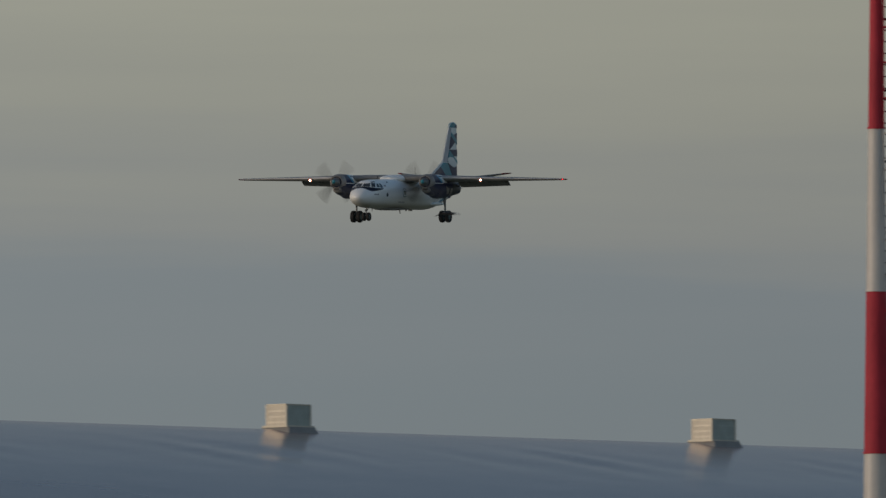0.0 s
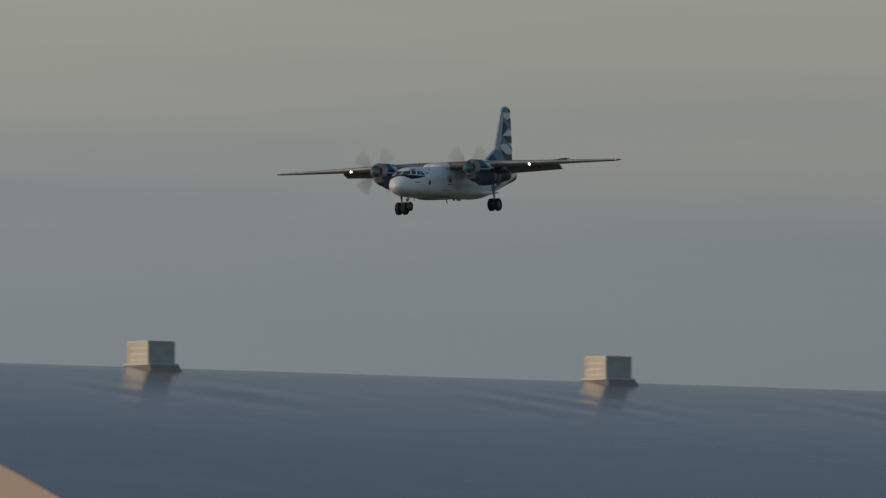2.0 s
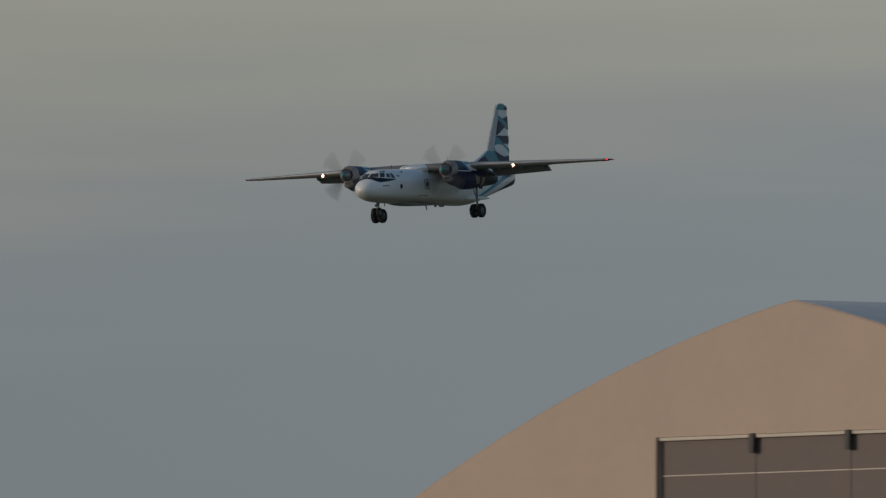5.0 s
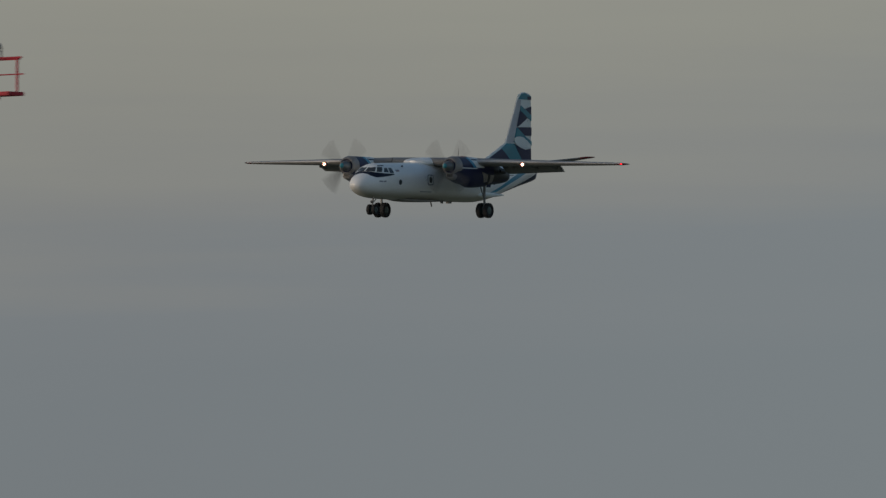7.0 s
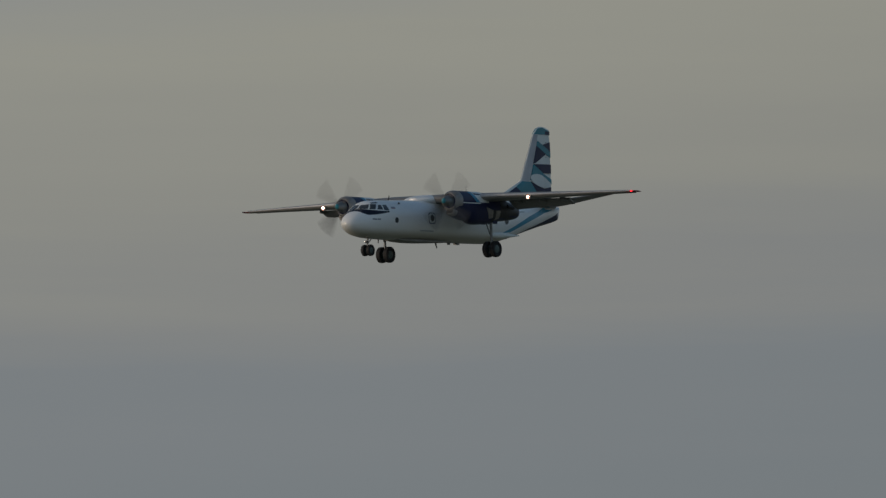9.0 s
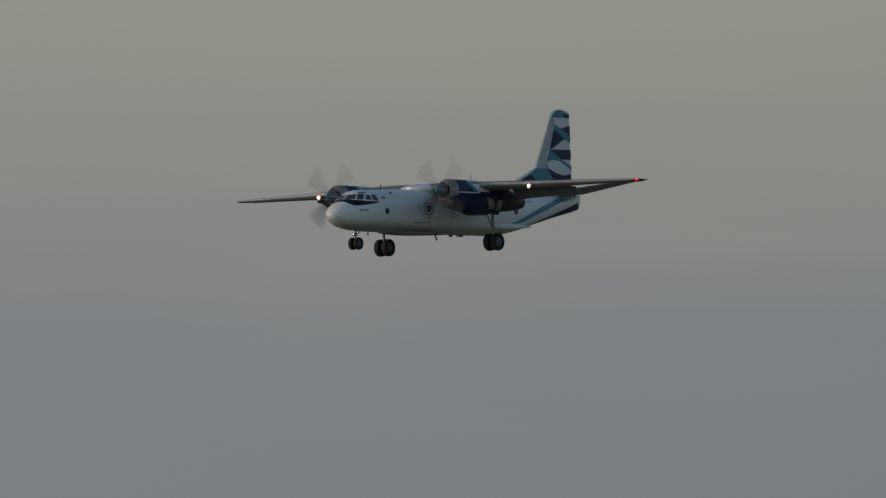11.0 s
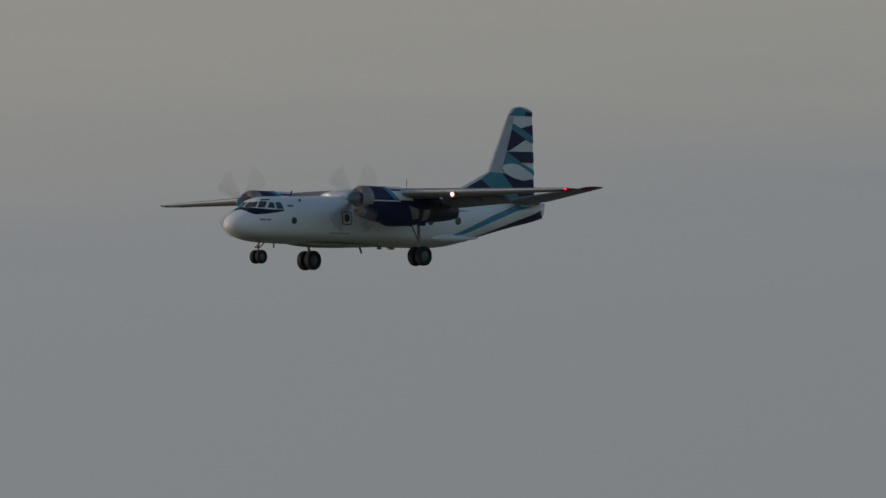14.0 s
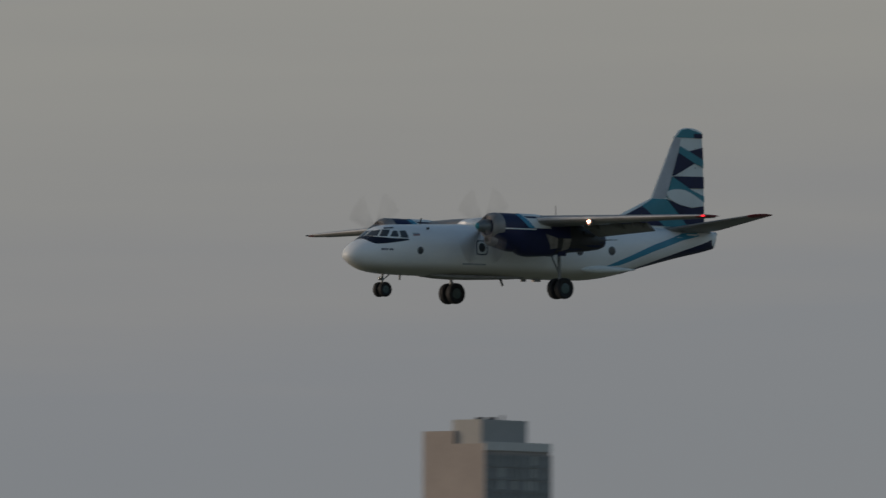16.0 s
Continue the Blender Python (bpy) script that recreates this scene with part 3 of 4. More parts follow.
def half_width(rows, x, z, power=2.15):
    """Half width of a loft at x and height z (0 outside it)."""
    lo, hi, w = table(rows, x)
    r = abs(z - (lo + hi) / 2) / max((hi - lo) / 2, 1e-4)
    return w * max(0.0, 1 - min(r, 1) ** power) ** (1 / power)


# ---- aircraft ----
# its space: x forward, y to its left, z up, the origin under the main wheels
SPAN = 14.6


def wing_row(y):
    """Leading edge x, chord, middle height and thickness of the wing at that distance from the middle."""
    y = abs(y)
    if y < 3.9:
        return 1.95, 3.55, 3.55, .60
    s = (y - 3.9) / (SPAN - 3.9)
    return 1.86 - 1.72 * s, 3.45 - 2.35 * s, 3.54 - .06 * s, .56 - .40 * s


def section(n=14):
    """Points round an aerofoil, (0..1 along the chord, -.5..+.5 of the thickness)."""
    out = []
    for k in range(2 * n):
        a = math.pi * k / n
        c = .5 * (1 + math.cos(a))
        th = 5 * .2 * (1.48 * math.sqrt(c) - .63 * c - 1.76 * c * c + 1.42 * c ** 3 - .51 * c ** 4)
        out.append((c, math.copysign(max(th, .012), math.sin(a) + 1e-9)))
    return out


def foil(rows, bm=None):
    """Skins rows of (leading point, chord, thickness, twist in degrees) into a lifting surface along y or z."""
    bm = bm or bmesh.new()
    rings = []
    for (x, y, z), chord, thick, twist, upright in rows:
        ring = []
        ct, st = math.cos(radians(twist)), math.sin(radians(twist))
        for c, h in section():
            dx, dh = -c * chord, h * thick
            dx, dh = dx * ct - dh * st, dh * ct + dx * st
            ring.append(bm.verts.new((x + dx, y + dh, z) if upright else (x + dx, y, z + dh)))
        rings.append(ring)
    n = len(rings[0])
    for p, q in zip(rings, rings[1:]):
        for k in range(n):
            bm.faces.new((p[k], p[(k + 1) % n], q[(k + 1) % n], q[k]))
    bm.faces.new(rings[0])
    bm.faces.new(rings[-1][::-1])
    return bm


def wheel(name, at, r, w, parent):
    m = Matrix.Translation(at) @ Matrix.Rotation(radians(90), 4, "Z")
    tyre = part(name, lathe([(-w * .30, r * .55), (-w * .46, r * .72), (-w * .48, r * .86), (-w * .36, r * .97), (0, r), (w * .36, r * .97), (w * .48, r * .86), (w * .46, r * .72), (w * .30, r * .55)], 32, m), RUBBER, parent, "black tyre")
    part("hub", lathe([(-w * .40, r * .12), (-w * .38, r * .3), (-w * .30, r * .5), (w * .30, r * .5), (w * .38, r * .3), (w * .40, r * .12)], 24, m), HUB, tyre, "dull green wheel hub")
    return tyre


def fin_front(z):
    if z > 5.04:
        return -8.83 - (z - 5.04) * .49
    return -5.6 - (z - 3.62) * 2.27


def fin_half(x, z):
    """Half thickness of the fin at x, z."""
    front = -8.83 - (z - 5.04) * .49 if z > 5.04 else fin_front(z)
    rear = -11.90 - (8.1 - z) * .035
    c = (front - x) / max(front - rear, .1)
    c = min(max(c, 0), 1)
    t = .40 - .045 * (z - 3.6)
    return max(.012 * t, t * (1.48 * math.sqrt(c) - .63 * c - 1.76 * c * c + 1.42 * c ** 3 - .51 * c ** 4))


def boxy_outline(cx, cz, a, b, n=24):
    """A rounded rectangle."""
    out = []
    for k in range(n):
        c, s = math.cos(2 * math.pi * k / n), math.sin(2 * math.pi * k / n)
        out.append((cx + a * math.copysign(abs(c) ** .45, c), cz + b * math.copysign(abs(s) ** .45, s)))
    return out


def crown(rows_of, outline, lift, cells=6, power=2.15, yo=0.0):
    """A patch on the crown of a loft: rows of (x, y from, y to)."""
    bm = bmesh.new()
    rows = []
    for x, y0, y1 in outline:
        lo, hi, w = table(rows_of, x)
        row = []
        for k in range(cells + 1):
            y = y0 + (y1 - y0) * k / cells
            row.append(bm.verts.new((x, yo + y, (lo + hi) / 2 + (hi - lo) / 2 * (1 - min(abs(y) / w, 1) ** power) ** (1 / power) + lift)))
        rows.append(row)
    for a, b in zip(rows, rows[1:]):
        for k in range(cells):
            bm.faces.new((a[k], a[k + 1], b[k + 1], b[k]))
    return bm


def build_aircraft():
    p = holder("transport_aircraft", pose(0, 0, 0), "white twin turboprop transport aircraft with navy engines, wheels down", "aircraft")
    xs = [9.78, 9.77, 9.75, 9.70, 9.65, 9.58, 9.5, 9.4, 9.28, 9.15, 9.0] + [8.85 - .15 * k for k in range(14)] + [6.6 - .4 * k for k in range(48)] + [-12.3, -12.4, -12.5, -12.55]
    bm = loft(HULL, xs, sides=48)
    for v in bm.verts:   # the end of the tail leans back towards its top
        v.co.x -= .26 * max(0, (-12.1 - v.co.x) / .45) * max(0, v.co.z - 2.72)
    hull = part("fuselage", bm, WHITE, p, "white fuselage, darker belly shade painted in")

    def skin(x, z):
        return half_width(HULL, x, z)
    # belly keel fairing and rear loading ramp lines
    part("belly_fairing", loft([(5.0, .995, 1.10, .50), (4.9, .975, 1.10, .55), (-.4, .975, 1.10, .55), (-.7, .995, 1.10, .50)], [5.0, 4.9, 4.0, 3.0, 2.0, 1.0, 0.0, -.4, -.7], sides=24, power=4), SKIRT, hull, "flat keel fairing")
    # wing of one centre piece and two outer panels, flaps down
    for s in (1, -1):
        ys = [0.0, 1.2, 2.4, 3.9, 6.0, 8.0, 10.0, 12.0, 13.6, 14.3, 14.55]
        rows = []
        for y in ys:
            x, c, z, t = wing_row(y)
            if y > 14:
                c, t = c * (1 - (y - 14) * .55), t * (1 - (y - 14) * .8)
                x -= (y - 14) * .25
            rows.append(((x, s * y, z), c, t, 0, False))
        w = part("wing", foil(rows), WING, p, "grey high wing with leading edge lamp")
        # leading edge strip, set high and pale to paint in the lit upper edge
        edge = []
        for y in ys[3:-1]:
            x, c, z, t = wing_row(y)
            edge.append(((x + .012, s * y, z + t * .12), .20, t * .36, 0, False))
        part("leading_edge", foil(edge), EDGE, w, "pale leading edge, its lit top painted in")
        for y0, y1 in ((1.5, 3.3), (4.7, 9.2)):
            fl = []
            for y in (y0, y1):
                x, c, z, t = wing_row(y)
                fl.append(((x - c * .80, s * y, z - .16), c * .31, .13, 32, False))
            f = part("flap", foil(fl), WING, w, "lowered trailing edge flap")
            for y in ((y0 + .5, y1 - .5) if y1 < 4 else (5.6, 7.4, 8.9)):
                x, c, z, t = wing_row(y)
                part("flap_fairing", loft([(x - c * .55, z - .34, z - .14, .05), (x - c * .8, z - .38, z - .14, .06), (x - c * .98, z - .46, z - .36, .02)], [x - c * q for q in (.55, .66, .78, .88, .98)], s * y, 12), WING, f)
        tip = []
        for (tx, ty, tz), tc, tt, tw, up in rows[-3:]:
            if abs(ty) < 14:
                (ax, ay, az), ac, at_, *_ = rows[-3]
                (bx, by, bz), bc, bt, *_ = rows[-2]
                tx, ty, tz, tc, tt = (ax + bx) / 2, (ay + by) / 2, az, (ac + bc) / 2, (at_ + bt) / 2
            tip.append(((tx + .008, ty, tz), tc + .016, tt + .014, tw, up))
        tip.append(((tip[-1][0][0] - .03, s * 14.57, tip[-1][0][2]), tip[-1][1] - .06, tip[-1][2] * .6, 0, False))
        part("tip_cap", foil(tip), TIPRED, w, "dull red wing tip")
        # aileron
        al = []
        for y in (9.35, 14.0):
            x, c, z, t = wing_row(y)
            al.append(((x - c * .74, s * y, z - .02), c * .29, .09, 4, False))
        part("aileron", foil(al), WING, w)
        # landing lamp in the leading edge
        x, c, z, t = wing_row(7.6)
        lamp = part("landing_lamp", lathe([(x + .03, .03), (x + .06, .07), (x + .09, .06), (x + .10, .02)], 20, Matrix.Translation((0, s * 7.6, z - .12))), BEAM, w, "lit landing lamp")
        # glowing ring added round the lamp to draw its warm fringe
        part("fringe_ring", lathe([(x + .02, .07), (x + .05, .11), (x + .052, .10), (x + .04, .07)], 20, Matrix.Translation((0, s * 7.6, z - .12))), HALO, lamp, "warm glow ring added round the lamp")
        part("lamp_housing", lathe([(x - .20, .10), (x - .05, .17), (x + .045, .17), (x + .045, .135)], 20, Matrix.Translation((0, s * 7.6, z - .12))), WING, lamp)
        x, c, z, t = wing_row(14.4)
        if s > 0:
            part("wing_tip_lamp", lathe([(x - .10, .02), (x - .02, .045), (x + .05, .04), (x + .09, .015)], 16, Matrix.Translation((0, s * 14.42, z))), REDGLOW, w, "glowing red wing tip lamp")
        else:
            part("wing_tip_lamp", lathe([(x - .08, .02), (x - .02, .035), (x + .04, .03), (x + .06, .01)], 16, Matrix.Translation((0, s * 14.42, z))), GLASS, w)
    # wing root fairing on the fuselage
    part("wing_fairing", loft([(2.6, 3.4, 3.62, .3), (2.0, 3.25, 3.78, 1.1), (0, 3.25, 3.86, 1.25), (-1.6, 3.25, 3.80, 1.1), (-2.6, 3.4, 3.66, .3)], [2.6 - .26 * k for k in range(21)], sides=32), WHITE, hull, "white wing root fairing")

    # engines
    for s in (1, -1):
        y = s * 3.95
        nac = part("engine_nacelle", loft(POD, [4.42, 4.38, 4.3, 4.15] + [4.0 - .25 * k for k in range(4)] + [2.9 - .1 * k for k in range(9)] + [2.0 - .25 * k for k in range(18)] + [-2.5, -2.6], y, 36, 2.35), NAVY, p, "navy engine nacelle under the wing")

        def pod(x, z):
            return half_width(POD, x, z, 2.35)
        part("intake_ring", lathe([(3.84, .60), (3.86, .652), (4.1, .652), (4.3, .615), (4.44, .54), (4.47, .48), (4.44, .44), (4.30, .42), (4.05, .42)], 40, Matrix.Translation((0, y, 3.22))), RING, nac, "bare metal intake lip")
        part("intake_throat", lathe([(4.10, .44), (4.36, .44)], 32, Matrix.Translation((0, y, 3.22))), DARKMETAL, nac)
        part("oil_cooler_scoop", loft([(4.35, 2.40, 2.74, .30), (4.2, 2.34, 2.85, .36), (3.5, 2.12, 2.9, .40), (3.0, 2.05, 2.8, .3)], [4.35, 4.28, 4.2, 4.0, 3.75, 3.5, 3.25, 3.0], y, 24, 2.6), NAVY, nac, "chin oil cooler scoop")
        part("scoop_lip", loft([(4.41, 2.47, 2.76, .27), (4.36, 2.39, 2.82, .33), (4.14, 2.31, 2.88, .385), (4.10, 2.33, 2.87, .37)], [4.41, 4.39, 4.36, 4.3, 4.2, 4.14, 4.10], y, 28, 2.6), RING, nac, "bare metal scoop lip")
        part("scoop_throat", loft([(4.425, 2.50, 2.73, .23), (4.36, 2.50, 2.73, .23)], [4.425, 4.39, 4.36], y, 24, 2.6), DARKMETAL, nac)
        for side in (1, -1):
            part("stripe", decal([(3.85, 3.09), (3.85, 3.15), (1.93, 3.15), (1.93, 3.09)], pod, side, y=y), CREAM, nac, "thin white stripe")
            part("livery_panel", decal([(2.36, 3.17), (2.98, 3.80), (2.66, 3.82), (2.01, 3.17)], pod, side, .012, y=y), BLUE, nac, "light blue livery slash")
            part("livery_panel", decal([(2.01, 3.17), (2.66, 3.82), (1.4, 3.81), (1.0, 3.17)], pod, side, .008, y=y), CREAM, nac, "white upper nacelle panel")
            part("exhaust_panel", decal([(1.36, 2.92), (.62, 2.74), (.60, 2.28), (.98, 2.22)], pod, side, .014, y=y), EXHAUST, nac, "bare metal exhaust panel")
            part("exhaust_panel", decal([(.28, 2.73), (-.21, 2.74), (-.15, 2.26), (.29, 2.16)], pod, side, .014, y=y), EXHAUST, nac, "bare metal exhaust panel")
            # flat dark patch on the closed skin, painted shade of the wheel bay
            part("gear_bay_shade", decal([(.62, 2.76), (.28, 2.76), (.29, 2.06), (.60, 2.06)], pod, side, .006, y=y), DARKMETAL, nac, "dark patch painted as the shade in the wheel bay")
            part("rear_cowl", decal([(-.23, 3.35), (-.18, 2.14), (-1.2, 2.22), (-2.35, 2.38), (-2.35, 3.04), (-1.2, 3.32)], pod, side, y=y), DARKMETAL, nac, "sooty rear cowling")
        part("livery_panel", crown(POD, [(2.68 - .13 * k, -.36, .36) for k in range(10)], .010, 10, 2.35, y), CREAM, nac, "white upper nacelle panel")
        part("exhaust_pipe", lathe([(-1.0, .17), (-1.7, .19), (-1.72, .15), (-1.2, .13)], 20, Matrix.Translation((0, y + s * .43, 3.0))), DARKMETAL, nac, "sooty exhaust pipe")
        part("antenna", rod((-2.5, y, 2.75), (-3.5, y + .1, 2.78), .03, .01, 6), DARKMETAL, nac)
        # propeller, turning about x
        prop = new("propeller")
        prop.parent, prop.location = p, (4.68, y, 3.22)
        prop.empty_display_size = .2
        tagged(prop, "turning four-bladed propeller")
        part("spinner", lathe([(.46, .02), (.42, .09), (.32, .18), (.16, .27), (-.04, .33), (-.26, .35)], 32), SPIN, prop, "dull metal spinner")
        part("spinner_tip", lathe([(.47, .015), (.43, .093), (.36, .155)], 24), TEAL, prop, "teal spinner tip")
        for k in range(4):
            bm = bmesh.new()
            rings = []
            for r, chord, th, tw in ((.30, .14, .10, 62), (.6, .22, .08, 52), (1.0, .30, .05, 42), (1.5, .32, .035, 33), (1.85, .27, .02, 28), (1.95, .20, .01, 26)):
                ct, st = math.cos(radians(tw)), math.sin(radians(tw))
                ring = []
                for c, h in section(5):
                    a, b = (c - .45) * chord, h * th
                    ring.append(bm.verts.new((a * st + b * ct, a * ct - b * st, r)))
                rings.append(ring)
            for q, w2 in zip(rings, rings[1:]):
                for j in range(len(q)):
                    bm.faces.new((q[j], q[(j + 1) % len(q)], w2[(j + 1) % len(q)], w2[j]))
            bm.faces.new(rings[0]), bm.faces.new(rings[-1][::-1])
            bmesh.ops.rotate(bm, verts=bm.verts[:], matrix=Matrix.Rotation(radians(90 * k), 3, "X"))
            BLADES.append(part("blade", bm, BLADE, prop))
        PROPS.append(prop)
        # main gear
        leg = part("main_gear_leg", rod((.05, y, 2.2), (0, y, .42), .085, .075, 14), GEARM, p, "main undercarriage leg with twin wheels")
        part("shock_strut", rod((.02, y, 1.0), (0, y, .45), .06, sides=14), METAL, leg)
        part("drag_brace", rod((.58, y, 2.05), (.06, y, 1.15), .04, sides=10), GEARM, leg)
        part("torque_link", box((.08, .06, .5), (-.12, y, .72), pose(0, 0, 0, 0, 14)), DARKMETAL, leg)
        part("axle", rod((0, y - .40, .42), (0, y + .40, .42), .06, sides=12), DARKMETAL, leg)
        for o in (-1, 1):
            wheel("wheel", (-.03, y + o * .27, .41), .50, .35, leg)
        for o in (-1, 1):
            part("gear_door", box((.5, .03, .20), (.25, y + o * .45, 2.02), pose(0, 0, 0, -o * 10), bevel=.01), NAVY, leg, "open undercarriage door")

    # nose gear
    leg = part("nose_gear_leg", rod((7.5, 0, 1.15), (7.57, 0, .34), .06, .05, 14), GEARM, p, "nose undercarriage leg with twin wheels")
    part("drag_brace", rod((7.0, 0, 1.1), (7.5, 0, .75), .03, sides=8), METAL, leg)
    part("axle", rod((7.57, -.3, .34), (7.57, .3, .34), .045, sides=10), DARKMETAL, leg)
    part("taxi_lamp", lathe([(7.62, .03), (7.66, .09), (7.70, .09), (7.71, .03)], 16, Matrix.Translation((0, 0, .82))), GLASS, leg)
    for o in (-1, 1):
        wheel("wheel", (7.53, o * .20, .31), .355, .24, leg)

    # fin with dorsal fillet
    rows = []
    for z in (3.3, 3.62, 4.0, 4.4, 4.8, 5.04, 5.5, 6.2, 7.0, 7.6, 8.0):
        front = fin_front(max(z, 3.62))
        rear = -11.90 - (8.1 - z) * .035
        rows.append(((front, 0, z), front - rear, .40 - .045 * (z - 3.6), 0, True))
    for z, a, b, t in ((8.15, -10.46, -11.9, .16), (8.28, -10.62, -11.6, .12), (8.34, -10.85, -11.3, .06)):
        rows.append(((a, 0, z), a - b, t, 0, True))
    fin = part("fin", foil(rows), CREAM, p, "tall fin in navy, light blue and white livery", smooth=50)
    for side in (1, -1):
        patches = (
            ([(-8.87, 5.04), (-10.24, 7.88), (-10.54, 7.84), (-10.38, 7.16), (-9.93, 5.98), (-9.62, 5.15), (-9.50, 5.02)], EDGE),
            ([(-8.85, 5.0), (-9.63, 5.0), (-10.33, 4.36), (-11.0, 3.72), (-9.5, 3.70), (-8.61, 4.33), (-8.16, 4.63)], TEAL),
            ([(-6.2, 3.75), (-8.18, 4.63), (-8.61, 4.33), (-9.5, 3.72)], NAVY),
            ([(-9.66, 5.0), (-10.3, 4.80), (-11.2, 4.62), (-11.98, 4.74), (-12.02, 3.66), (-11.0, 3.70), (-10.33, 4.36)], NAVY),
            ([(-10.25, 7.88), (-11.90, 7.88), (-11.90, 8.09), (-11.0, 8.30), (-10.62, 8.24)], TEAL),
            ([(-11.33, 7.88), (-11.90, 7.88), (-11.90, 8.07), (-11.33, 8.09)], NAVY),
            ([(-11.02, 7.26), (-11.92, 7.45), (-11.94, 6.82)], NAVY),
            ([(-10.37, 7.18), (-11.38, 6.71), (-10.14, 6.12), (-9.98, 6.09)], NAVY),
            ([(-10.48, 7.48), (-11.94, 6.86), (-11.95, 6.52), (-11.33, 6.73), (-10.37, 7.17)], TEAL),
            ([(-10.02, 6.07), (-11.96, 6.10), (-11.97, 5.56), (-10.99, 5.54)], NAVY),
            ([(-9.98, 6.05), (-10.99, 5.54), (-11.2, 5.44), (-10.8, 5.16), (-9.62, 5.08)], TEAL))
        for j, (outline, paint) in enumerate(patches):
            part("livery_patch", decal(outline, fin_half, side, .020 + .004 * j), paint, fin)
        oval = [(-10.75 + 1.13 * math.cos(q) , 5.07 + .37 * math.sin(q) + .17 * math.cos(q)) for q in [2 * math.pi * k / 28 for k in range(28)]]
        part("livery_patch", decal(oval, fin_half, side, .066), CREAM, fin, "white oval livery patch")
        part("livery_patch", decal([(-10.75, 5.60), (-11.97, 5.19), (-11.98, 4.92), (-11.3, 5.24), (-10.62, 5.50)], fin_half, side, .072), TEAL, fin)
    for z in (5.6, 6.5, 7.4):
        part("rudder_hinge", box((.07, .14, .035), (-11.45, 0, z), bevel=.008), DARKMETAL, fin)
    part("fin_antenna", rod((-3.1, 0, 3.7), (-3.1, 0, 4.52), .024, .010, 8), DARKMETAL, hull)
    part("mast_antenna", box((.07, .018, .34), (5.2, 0, 3.54), pose(0, 0, 0, 0, -18)), DARKMETAL, hull)
    part("belly_antenna", box((.12, .03, .42), (.25, 0, .84), pose(0, 0, 0, 0, 25)), WING, hull)
    part("belly_antenna", box((.10, .03, .30), (6.55, .1, .92)), WING, hull)
    part("belly_antenna", box((.3, .04, .16), (-1.1, 0, .96)), WING, hull)
    part("pitot_tube", tube([(8.35, .55, 1.17), (8.40, .60, 1.06), (8.62, .60, 1.04)], .018, 8), GEARM, hull, "thin pitot tube under the nose")
    part("belly_lamp", lathe([(4.45, .01), (4.42, .045), (4.36, .05), (4.33, .02)], 12, Matrix.Translation((0, .55, 1.05))), CREAM, hull)
    part("drain_mast", box((.4, .2, .16), (-1.8, .1, .97)), WING, hull)
    # tailplane
    for s in (1, -1):
        part("tailplane", foil([((-9.15, 0, 3.52), 3.2, .34, 0, False), ((-9.5, s * .7, 3.58), 2.9, .30, 0, False), ((-11.0, s * 4.75, 4.13), 1.12, .12, 0, False), ((-11.25, s * 4.98, 4.17), .75, .05, 0, False)]), WING, p, "grey tailplane")
        part("tip_cap", foil([((-10.88, s * 4.48, 4.093), 1.24, .145, 0, False), ((-10.99, s * 4.76, 4.131), 1.14, .134, 0, False), ((-11.24, s * 4.99, 4.171), .77, .062, 0, False)]), TIPRED, p, "dull red tailplane tip")
        part("ventral_strake", loft([(-3.7, 1.44, 1.52, .03), (-3.9, 1.38, 1.62, .12), (-6.0, 1.42, 1.64, .12), (-6.9, 1.52, 1.58, .03)], [-3.7 - .2 * k for k in range(17)], s * 1.16, 16), CREAM, hull, "pale strake beside the ramp")
    part("tail_cone", lathe([(-12.50, .09), (-12.70, .08), (-12.80, .03)], 16, Matrix.Translation((0, 0, 3.44))), METAL, hull)

    # livery and windows on the hull, both sides
    part("mask_stripe", crown(HULL, [(8.86 - .04 * k, -.34, .34) for k in range(7)], .012, 12), MASK, hull)
    for s in (1, -1):
        part("pane", crown(HULL, [(8.60 - .045 * k, s * .05, s * .27) for k in range(9)], .016), GLASS, hull, "dark windscreen pane")
    for s in (1, -1):
        part("mask_stripe", decal([(x, table(HULL, x)[1] - .003) for x in (8.86, 8.8, 8.7, 8.62)] + [(8.45, 2.72), (7.9, 2.66), (6.98, 2.65), (6.96, 2.59), (7.5, 2.51), (8.1, 2.43), (8.6, 2.39), (8.75, 2.43), (8.86, 2.52)], skin, s, .010, .05), MASK, hull, "navy mask under the cockpit windows")
        for outline in ([(8.60, table(HULL, 8.60)[1] - .012), (8.24, table(HULL, 8.24)[1] - .012), (8.07, 3.07), (8.39, 2.77)], [(8.35, 2.75), (8.03, 3.07), (7.73, 3.07), (8.06, 2.75)],
                        [(7.92, 2.75), (7.64, 3.02), (7.42, 3.02), (7.50, 2.73)], [(7.40, 2.71), (7.30, 3.02), (6.95, 3.04), (6.97, 2.69)]):
            cx, cz = sum(q[0] for q in outline) / 4, sum(q[1] for q in outline) / 4
            big = [(cx + (a - cx) * 1.24, cz + (b - cz) * 1.22) for a, b in outline]
            fr = part("window_frame", decal(big, skin, s, .006, .05), CREAM, hull)
            part("pane", decal(outline, skin, s, .012, .05), GLASS, fr, "dark cockpit pane")
        part("brow_window", decal([(7.92, 3.12), (7.85, 3.18), (7.45, 3.21), (7.45, 3.15)], skin, s, .008, .05), GLASS, hull)
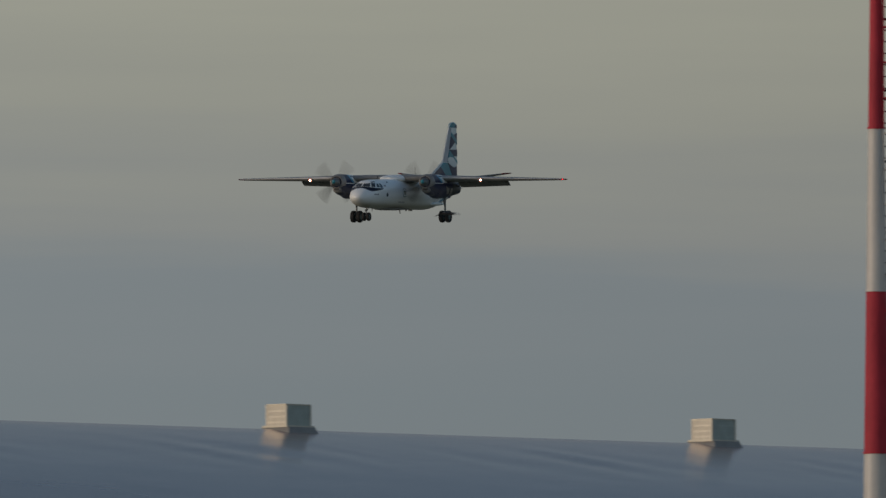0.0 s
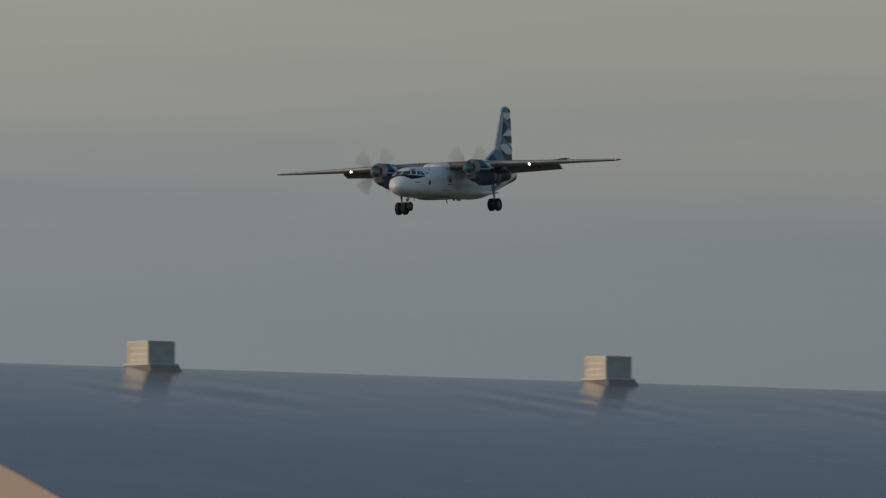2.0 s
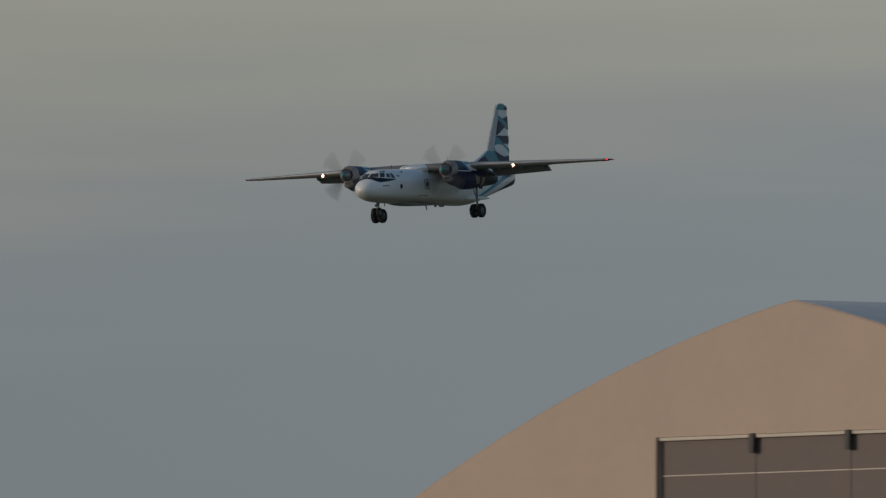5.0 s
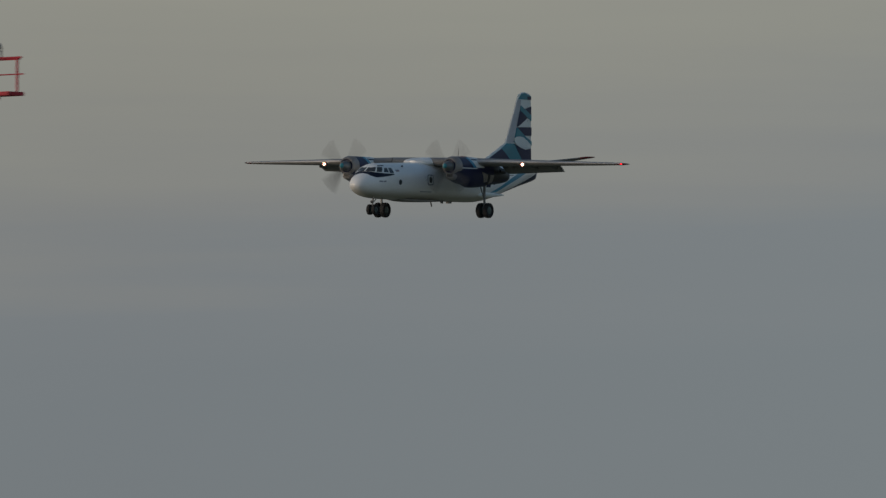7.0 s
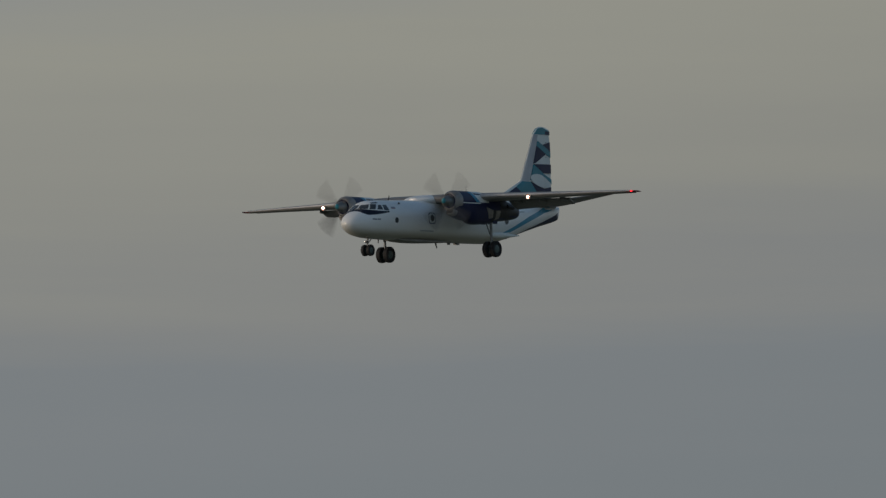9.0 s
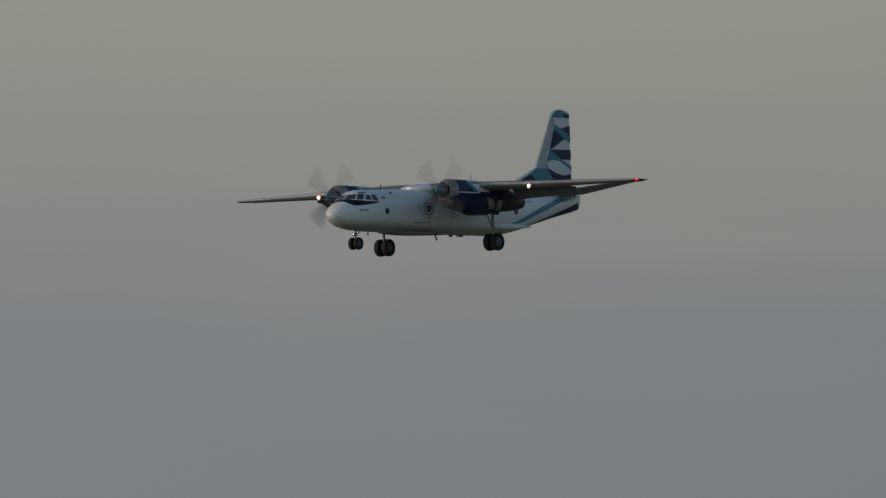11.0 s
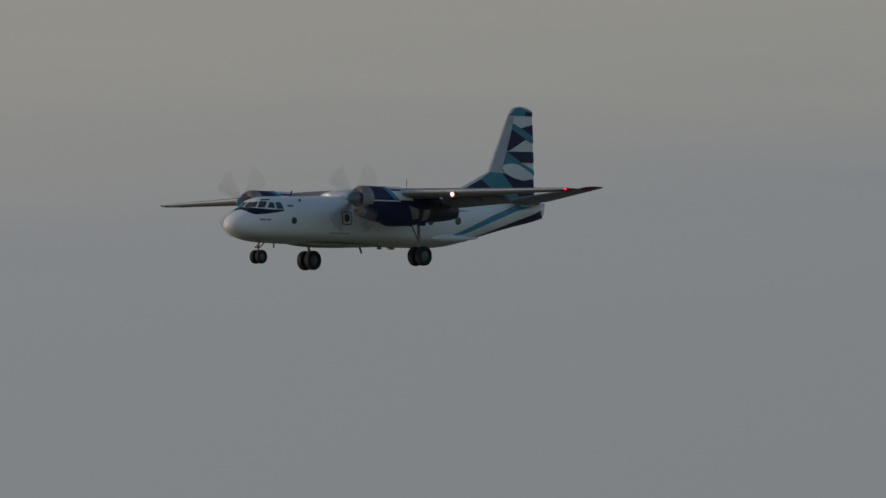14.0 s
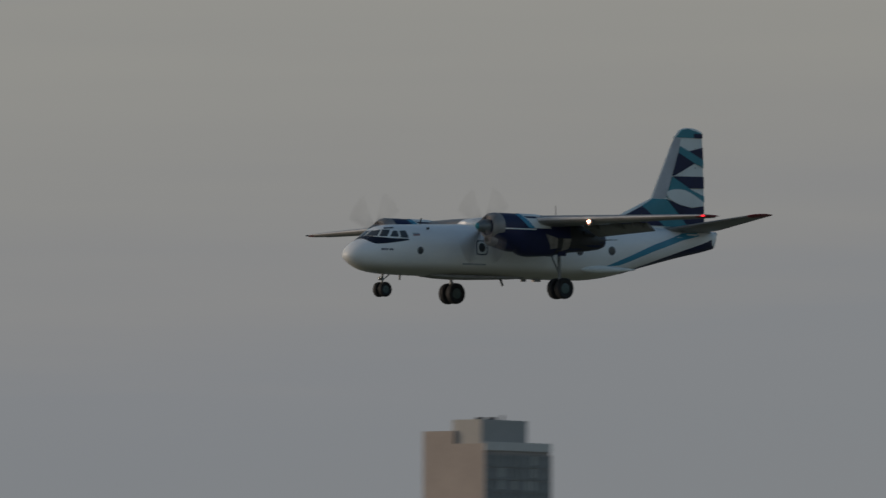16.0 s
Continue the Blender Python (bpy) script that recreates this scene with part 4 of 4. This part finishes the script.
        for x, z, r in ((6.35, 2.12, .145), (-3.4, 2.33, .17), (-5.35, 2.40, .18)):
            rim = part("porthole_rim", decal(ring_outline(x, z, r + .035, r + .035), skin, s, .005), MARK, hull)
            part("pane", decal(ring_outline(x, z, r, r), skin, s, .012), GLASS, rim, "round porthole")
        hatch = part("hatch_frame", decal(boxy_outline(2.63, 2.34, .37, .35), skin, s, .006, .09), MARK, hull, "framed escape hatch")
        part("hatch", decal(boxy_outline(2.63, 2.34, .31, .29), skin, s, .012, .09), CREAM, hatch)
        part("pane", decal(ring_outline(2.63, 2.35, .20, .21), skin, s, .018, .09), GLASS, hatch)
        for k in range(5):
            x0 = 8.48 - .115 * k - (.05 if k > 2 else 0)
            part("marking_bar", decal([(x0, 2.18), (x0 - .085, 2.185), (x0 - .085, 2.095), (x0, 2.09)], skin, s, .006), MARK, hull)
        for k in range(10):
            x0 = 3.65 - .145 * k
            part("marking_bar", decal([(x0, 1.60), (x0 - .1, 1.60), (x0 - .1, 1.53), (x0, 1.53)], skin, s, .006), FLAG, hull)
        for j, paint in enumerate((CREAM, FLAG, FLAGRED)):
            z0, z1 = 2.985 - .058 * j, 2.985 - .058 * (j + 1)
            part("flag_stripe", decal([(6.62, z0), (6.22, z0 + .01), (6.23, z1 + .01), (6.63, z1)], skin, s, .006), paint, hull)
        part("roof_beacon", box((.16, .05, .12), (5.6, s * 1.02, 3.18), bevel=.02), DARKMETAL, hull)
        part("sweep_stripe", decal([(-5.1, 1.66), (-6.0, 1.74), (-8.0, 2.42), (-10.0, 3.02), (-11.3, 3.28), (-11.2, 3.44), (-10.2, 3.38), (-8.0, 2.74)], skin, s, .006), BLUE, hull, "light blue sweeping stripe")
        foot = [(x, table(HULL, x)[0]) for x in [-6.6 - .4 * k for k in range(15)] + [-12.42, -12.53]]
        band = [(x, z + .03) for x, z in foot] + [(x, z + .07 + .075 * (-6.5 - x)) for x, z in foot[::-1]]
        part("ramp_stripe", decal(band, skin, s, .012, .1), NAVY, hull, "navy stripe along the ramp")
    # the tail is drawn out and the fin raised a little
    for ob in p.children_recursive:
        if ob.type == "MESH" and ob.parent not in PROPS:
            for v in ob.data.vertices:
                if v.co.x < -8 and v.co.z > 5.04:
                    v.co.z += .022 * (v.co.z - 5.04)
                if v.co.x < -4:
                    v.co.x += .036 * (v.co.x + 4)
    return p


PROPS, BLADES = [], []
aircraft = build_aircraft()


# ---- bird ----
def build_bird():
    b = holder("bird", pose(0, 0, 0), "dark bird flying with beating wings", "bird")
    part("body", lathe([(.26, .012), (.22, .035), (.15, .04), (.05, .06), (-.08, .055), (-.2, .03), (-.32, .035), (-.36, .01)], 14), FEATHER, b)
    out = []
    for s in (1, -1):
        bm = foil([((.07, 0, 0), .20, .025, 0, False), ((.10, s * .2, .02), .20, .018, 0, False), ((.02, s * .42, .0), .13, .012, 0, False), ((-.07, s * .56, -.03), .04, .006, 0, False)])
        w = part("wing", bm, FEATHER, b)
        w.location = (.02, s * .03, .03)
        out.append((w, s))
    return b, out


bird, bird_wings = build_bird()


# ---- everything that moves ----
def motions():
    walk(aircraft, [
        (0, pose(-0.19, 1705.99, 84.22, -1.01, 1.88, -112.11)),
        (0.5, pose(-12.87, 1678.62, 82.52, -0.70, 1.81, -112.26)),
        (1, pose(-24.47, 1653.61, 80.82, -0.20, 1.75, -112.41)),
        (1.5, pose(-36.89, 1626.79, 78.97, 0.50, 1.68, -112.57)),
        (2, pose(-48.48, 1601.79, 77.18, 1.15, 1.61, -112.72)),
        (2.5, pose(-60.94, 1574.90, 75.21, 1.13, 1.54, -112.87)),
        (3, pose(-72.55, 1549.84, 73.41, 1.32, 1.47, -113.03)),
        (3.5, pose(-85.03, 1522.92, 71.39, 1.65, 1.41, -113.18)),
        (4, pose(-96.66, 1497.82, 69.50, 1.82, 1.34, -113.33)),
        (4.5, pose(-109.19, 1470.77, 67.54, 2.22, 1.27, -113.48)),
        (4.7, pose(-114.06, 1460.27, 66.76, 2.07, 1.24, -113.55)),
        (5.2, pose(-126.06, 1434.38, 65.00, 1.30, 1.17, -113.70)),
        (5.7, pose(-138.02, 1408.56, 63.24, 0.52, 1.11, -113.85)),
        (6.3, pose(-152.34, 1377.66, 61.14, -0.40, 1.02, -114.04)),
        (6.7, pose(-161.86, 1357.12, 59.74, -1.02, 0.97, -114.16)),
        (7, pose(-168.99, 1341.74, 58.69, -1.48, 0.93, -114.25)),
        (7.5, pose(-180.66, 1316.54, 57.64, -0.42, 0.86, -114.40)),
        (8, pose(-193.42, 1289.03, 56.40, 1.03, 0.79, -115.25)),
        (8.5, pose(-205.04, 1263.95, 55.20, 1.41, 0.72, -114.71)),
        (9, pose(-216.00, 1240.30, 52.89, 1.18, 0.36, -114.86)),
        (9.5, pose(-226.84, 1216.89, 51.19, 0.27, 0.59, -115.02)),
        (9.7, pose(-231.29, 1207.29, 50.38, -0.25, 0.56, -115.08)),
        (10.2, pose(-243.20, 1181.58, 48.73, 0.28, 0.49, -115.23)),
        (10.7, pose(-255.08, 1155.95, 47.09, 0.81, 0.42, -115.38)),
        (11.3, pose(-269.30, 1125.28, 45.13, 1.44, 0.34, -115.57)),
        (11.8, pose(-281.11, 1099.79, 43.49, 1.96, 0.27, -115.72)),
        (12, pose(-285.35, 1090.64, 42.92, 1.88, 0.25, -115.78)),
        (12.5, pose(-296.59, 1066.38, 41.23, 0.87, 0.18, -115.93)),
        (13, pose(-308.38, 1040.94, 39.47, -0.18, 0.11, -116.09)),
        (13.5, pose(-319.41, 1017.12, 37.07, -0.33, 0.04, -116.24)),
        (14, pose(-331.11, 991.88, 35.37, 0.29, -0.03, -116.39)),
        (14.5, pose(-342.37, 967.59, 33.75, 1.12, -0.09, -116.55)),
        (15, pose(-354.13, 942.21, 32.44, 1.33, -0.16, -116.70)),
        (15.5, pose(-365.36, 917.97, 31.52, 1.42, -0.23, -116.85)),
        (16, pose(-376.45, 894.05, 30.54, 0.42, -0.30, -117.01)),
    ])
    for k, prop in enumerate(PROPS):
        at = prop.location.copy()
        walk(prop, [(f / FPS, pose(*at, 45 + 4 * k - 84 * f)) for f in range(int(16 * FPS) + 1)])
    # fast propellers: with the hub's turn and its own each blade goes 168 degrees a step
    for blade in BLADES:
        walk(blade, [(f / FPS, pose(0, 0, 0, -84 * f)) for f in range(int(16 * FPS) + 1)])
    start, end = bearing(-.1279, 700, 2 + 700 * .04859), bearing(-.3624, 703, 2 + 703 * .04746)
    way = (end - start) / .5
    turn = math.degrees(math.atan2(way.y, way.x))
    walk(bird, [(t, pose(*(start + way * t), 0, 4, turn)) for t in (0.0, 4.0, 8.0, 12.0, 16.0)])
    for w, s in bird_wings:
        at = w.location.copy()
        walk(w, [(j * .08, pose(*at, s * (5 + 36 * math.sin(2 * math.pi * (j * .08 - .02) / .32)))) for j in range(201)])


motions()
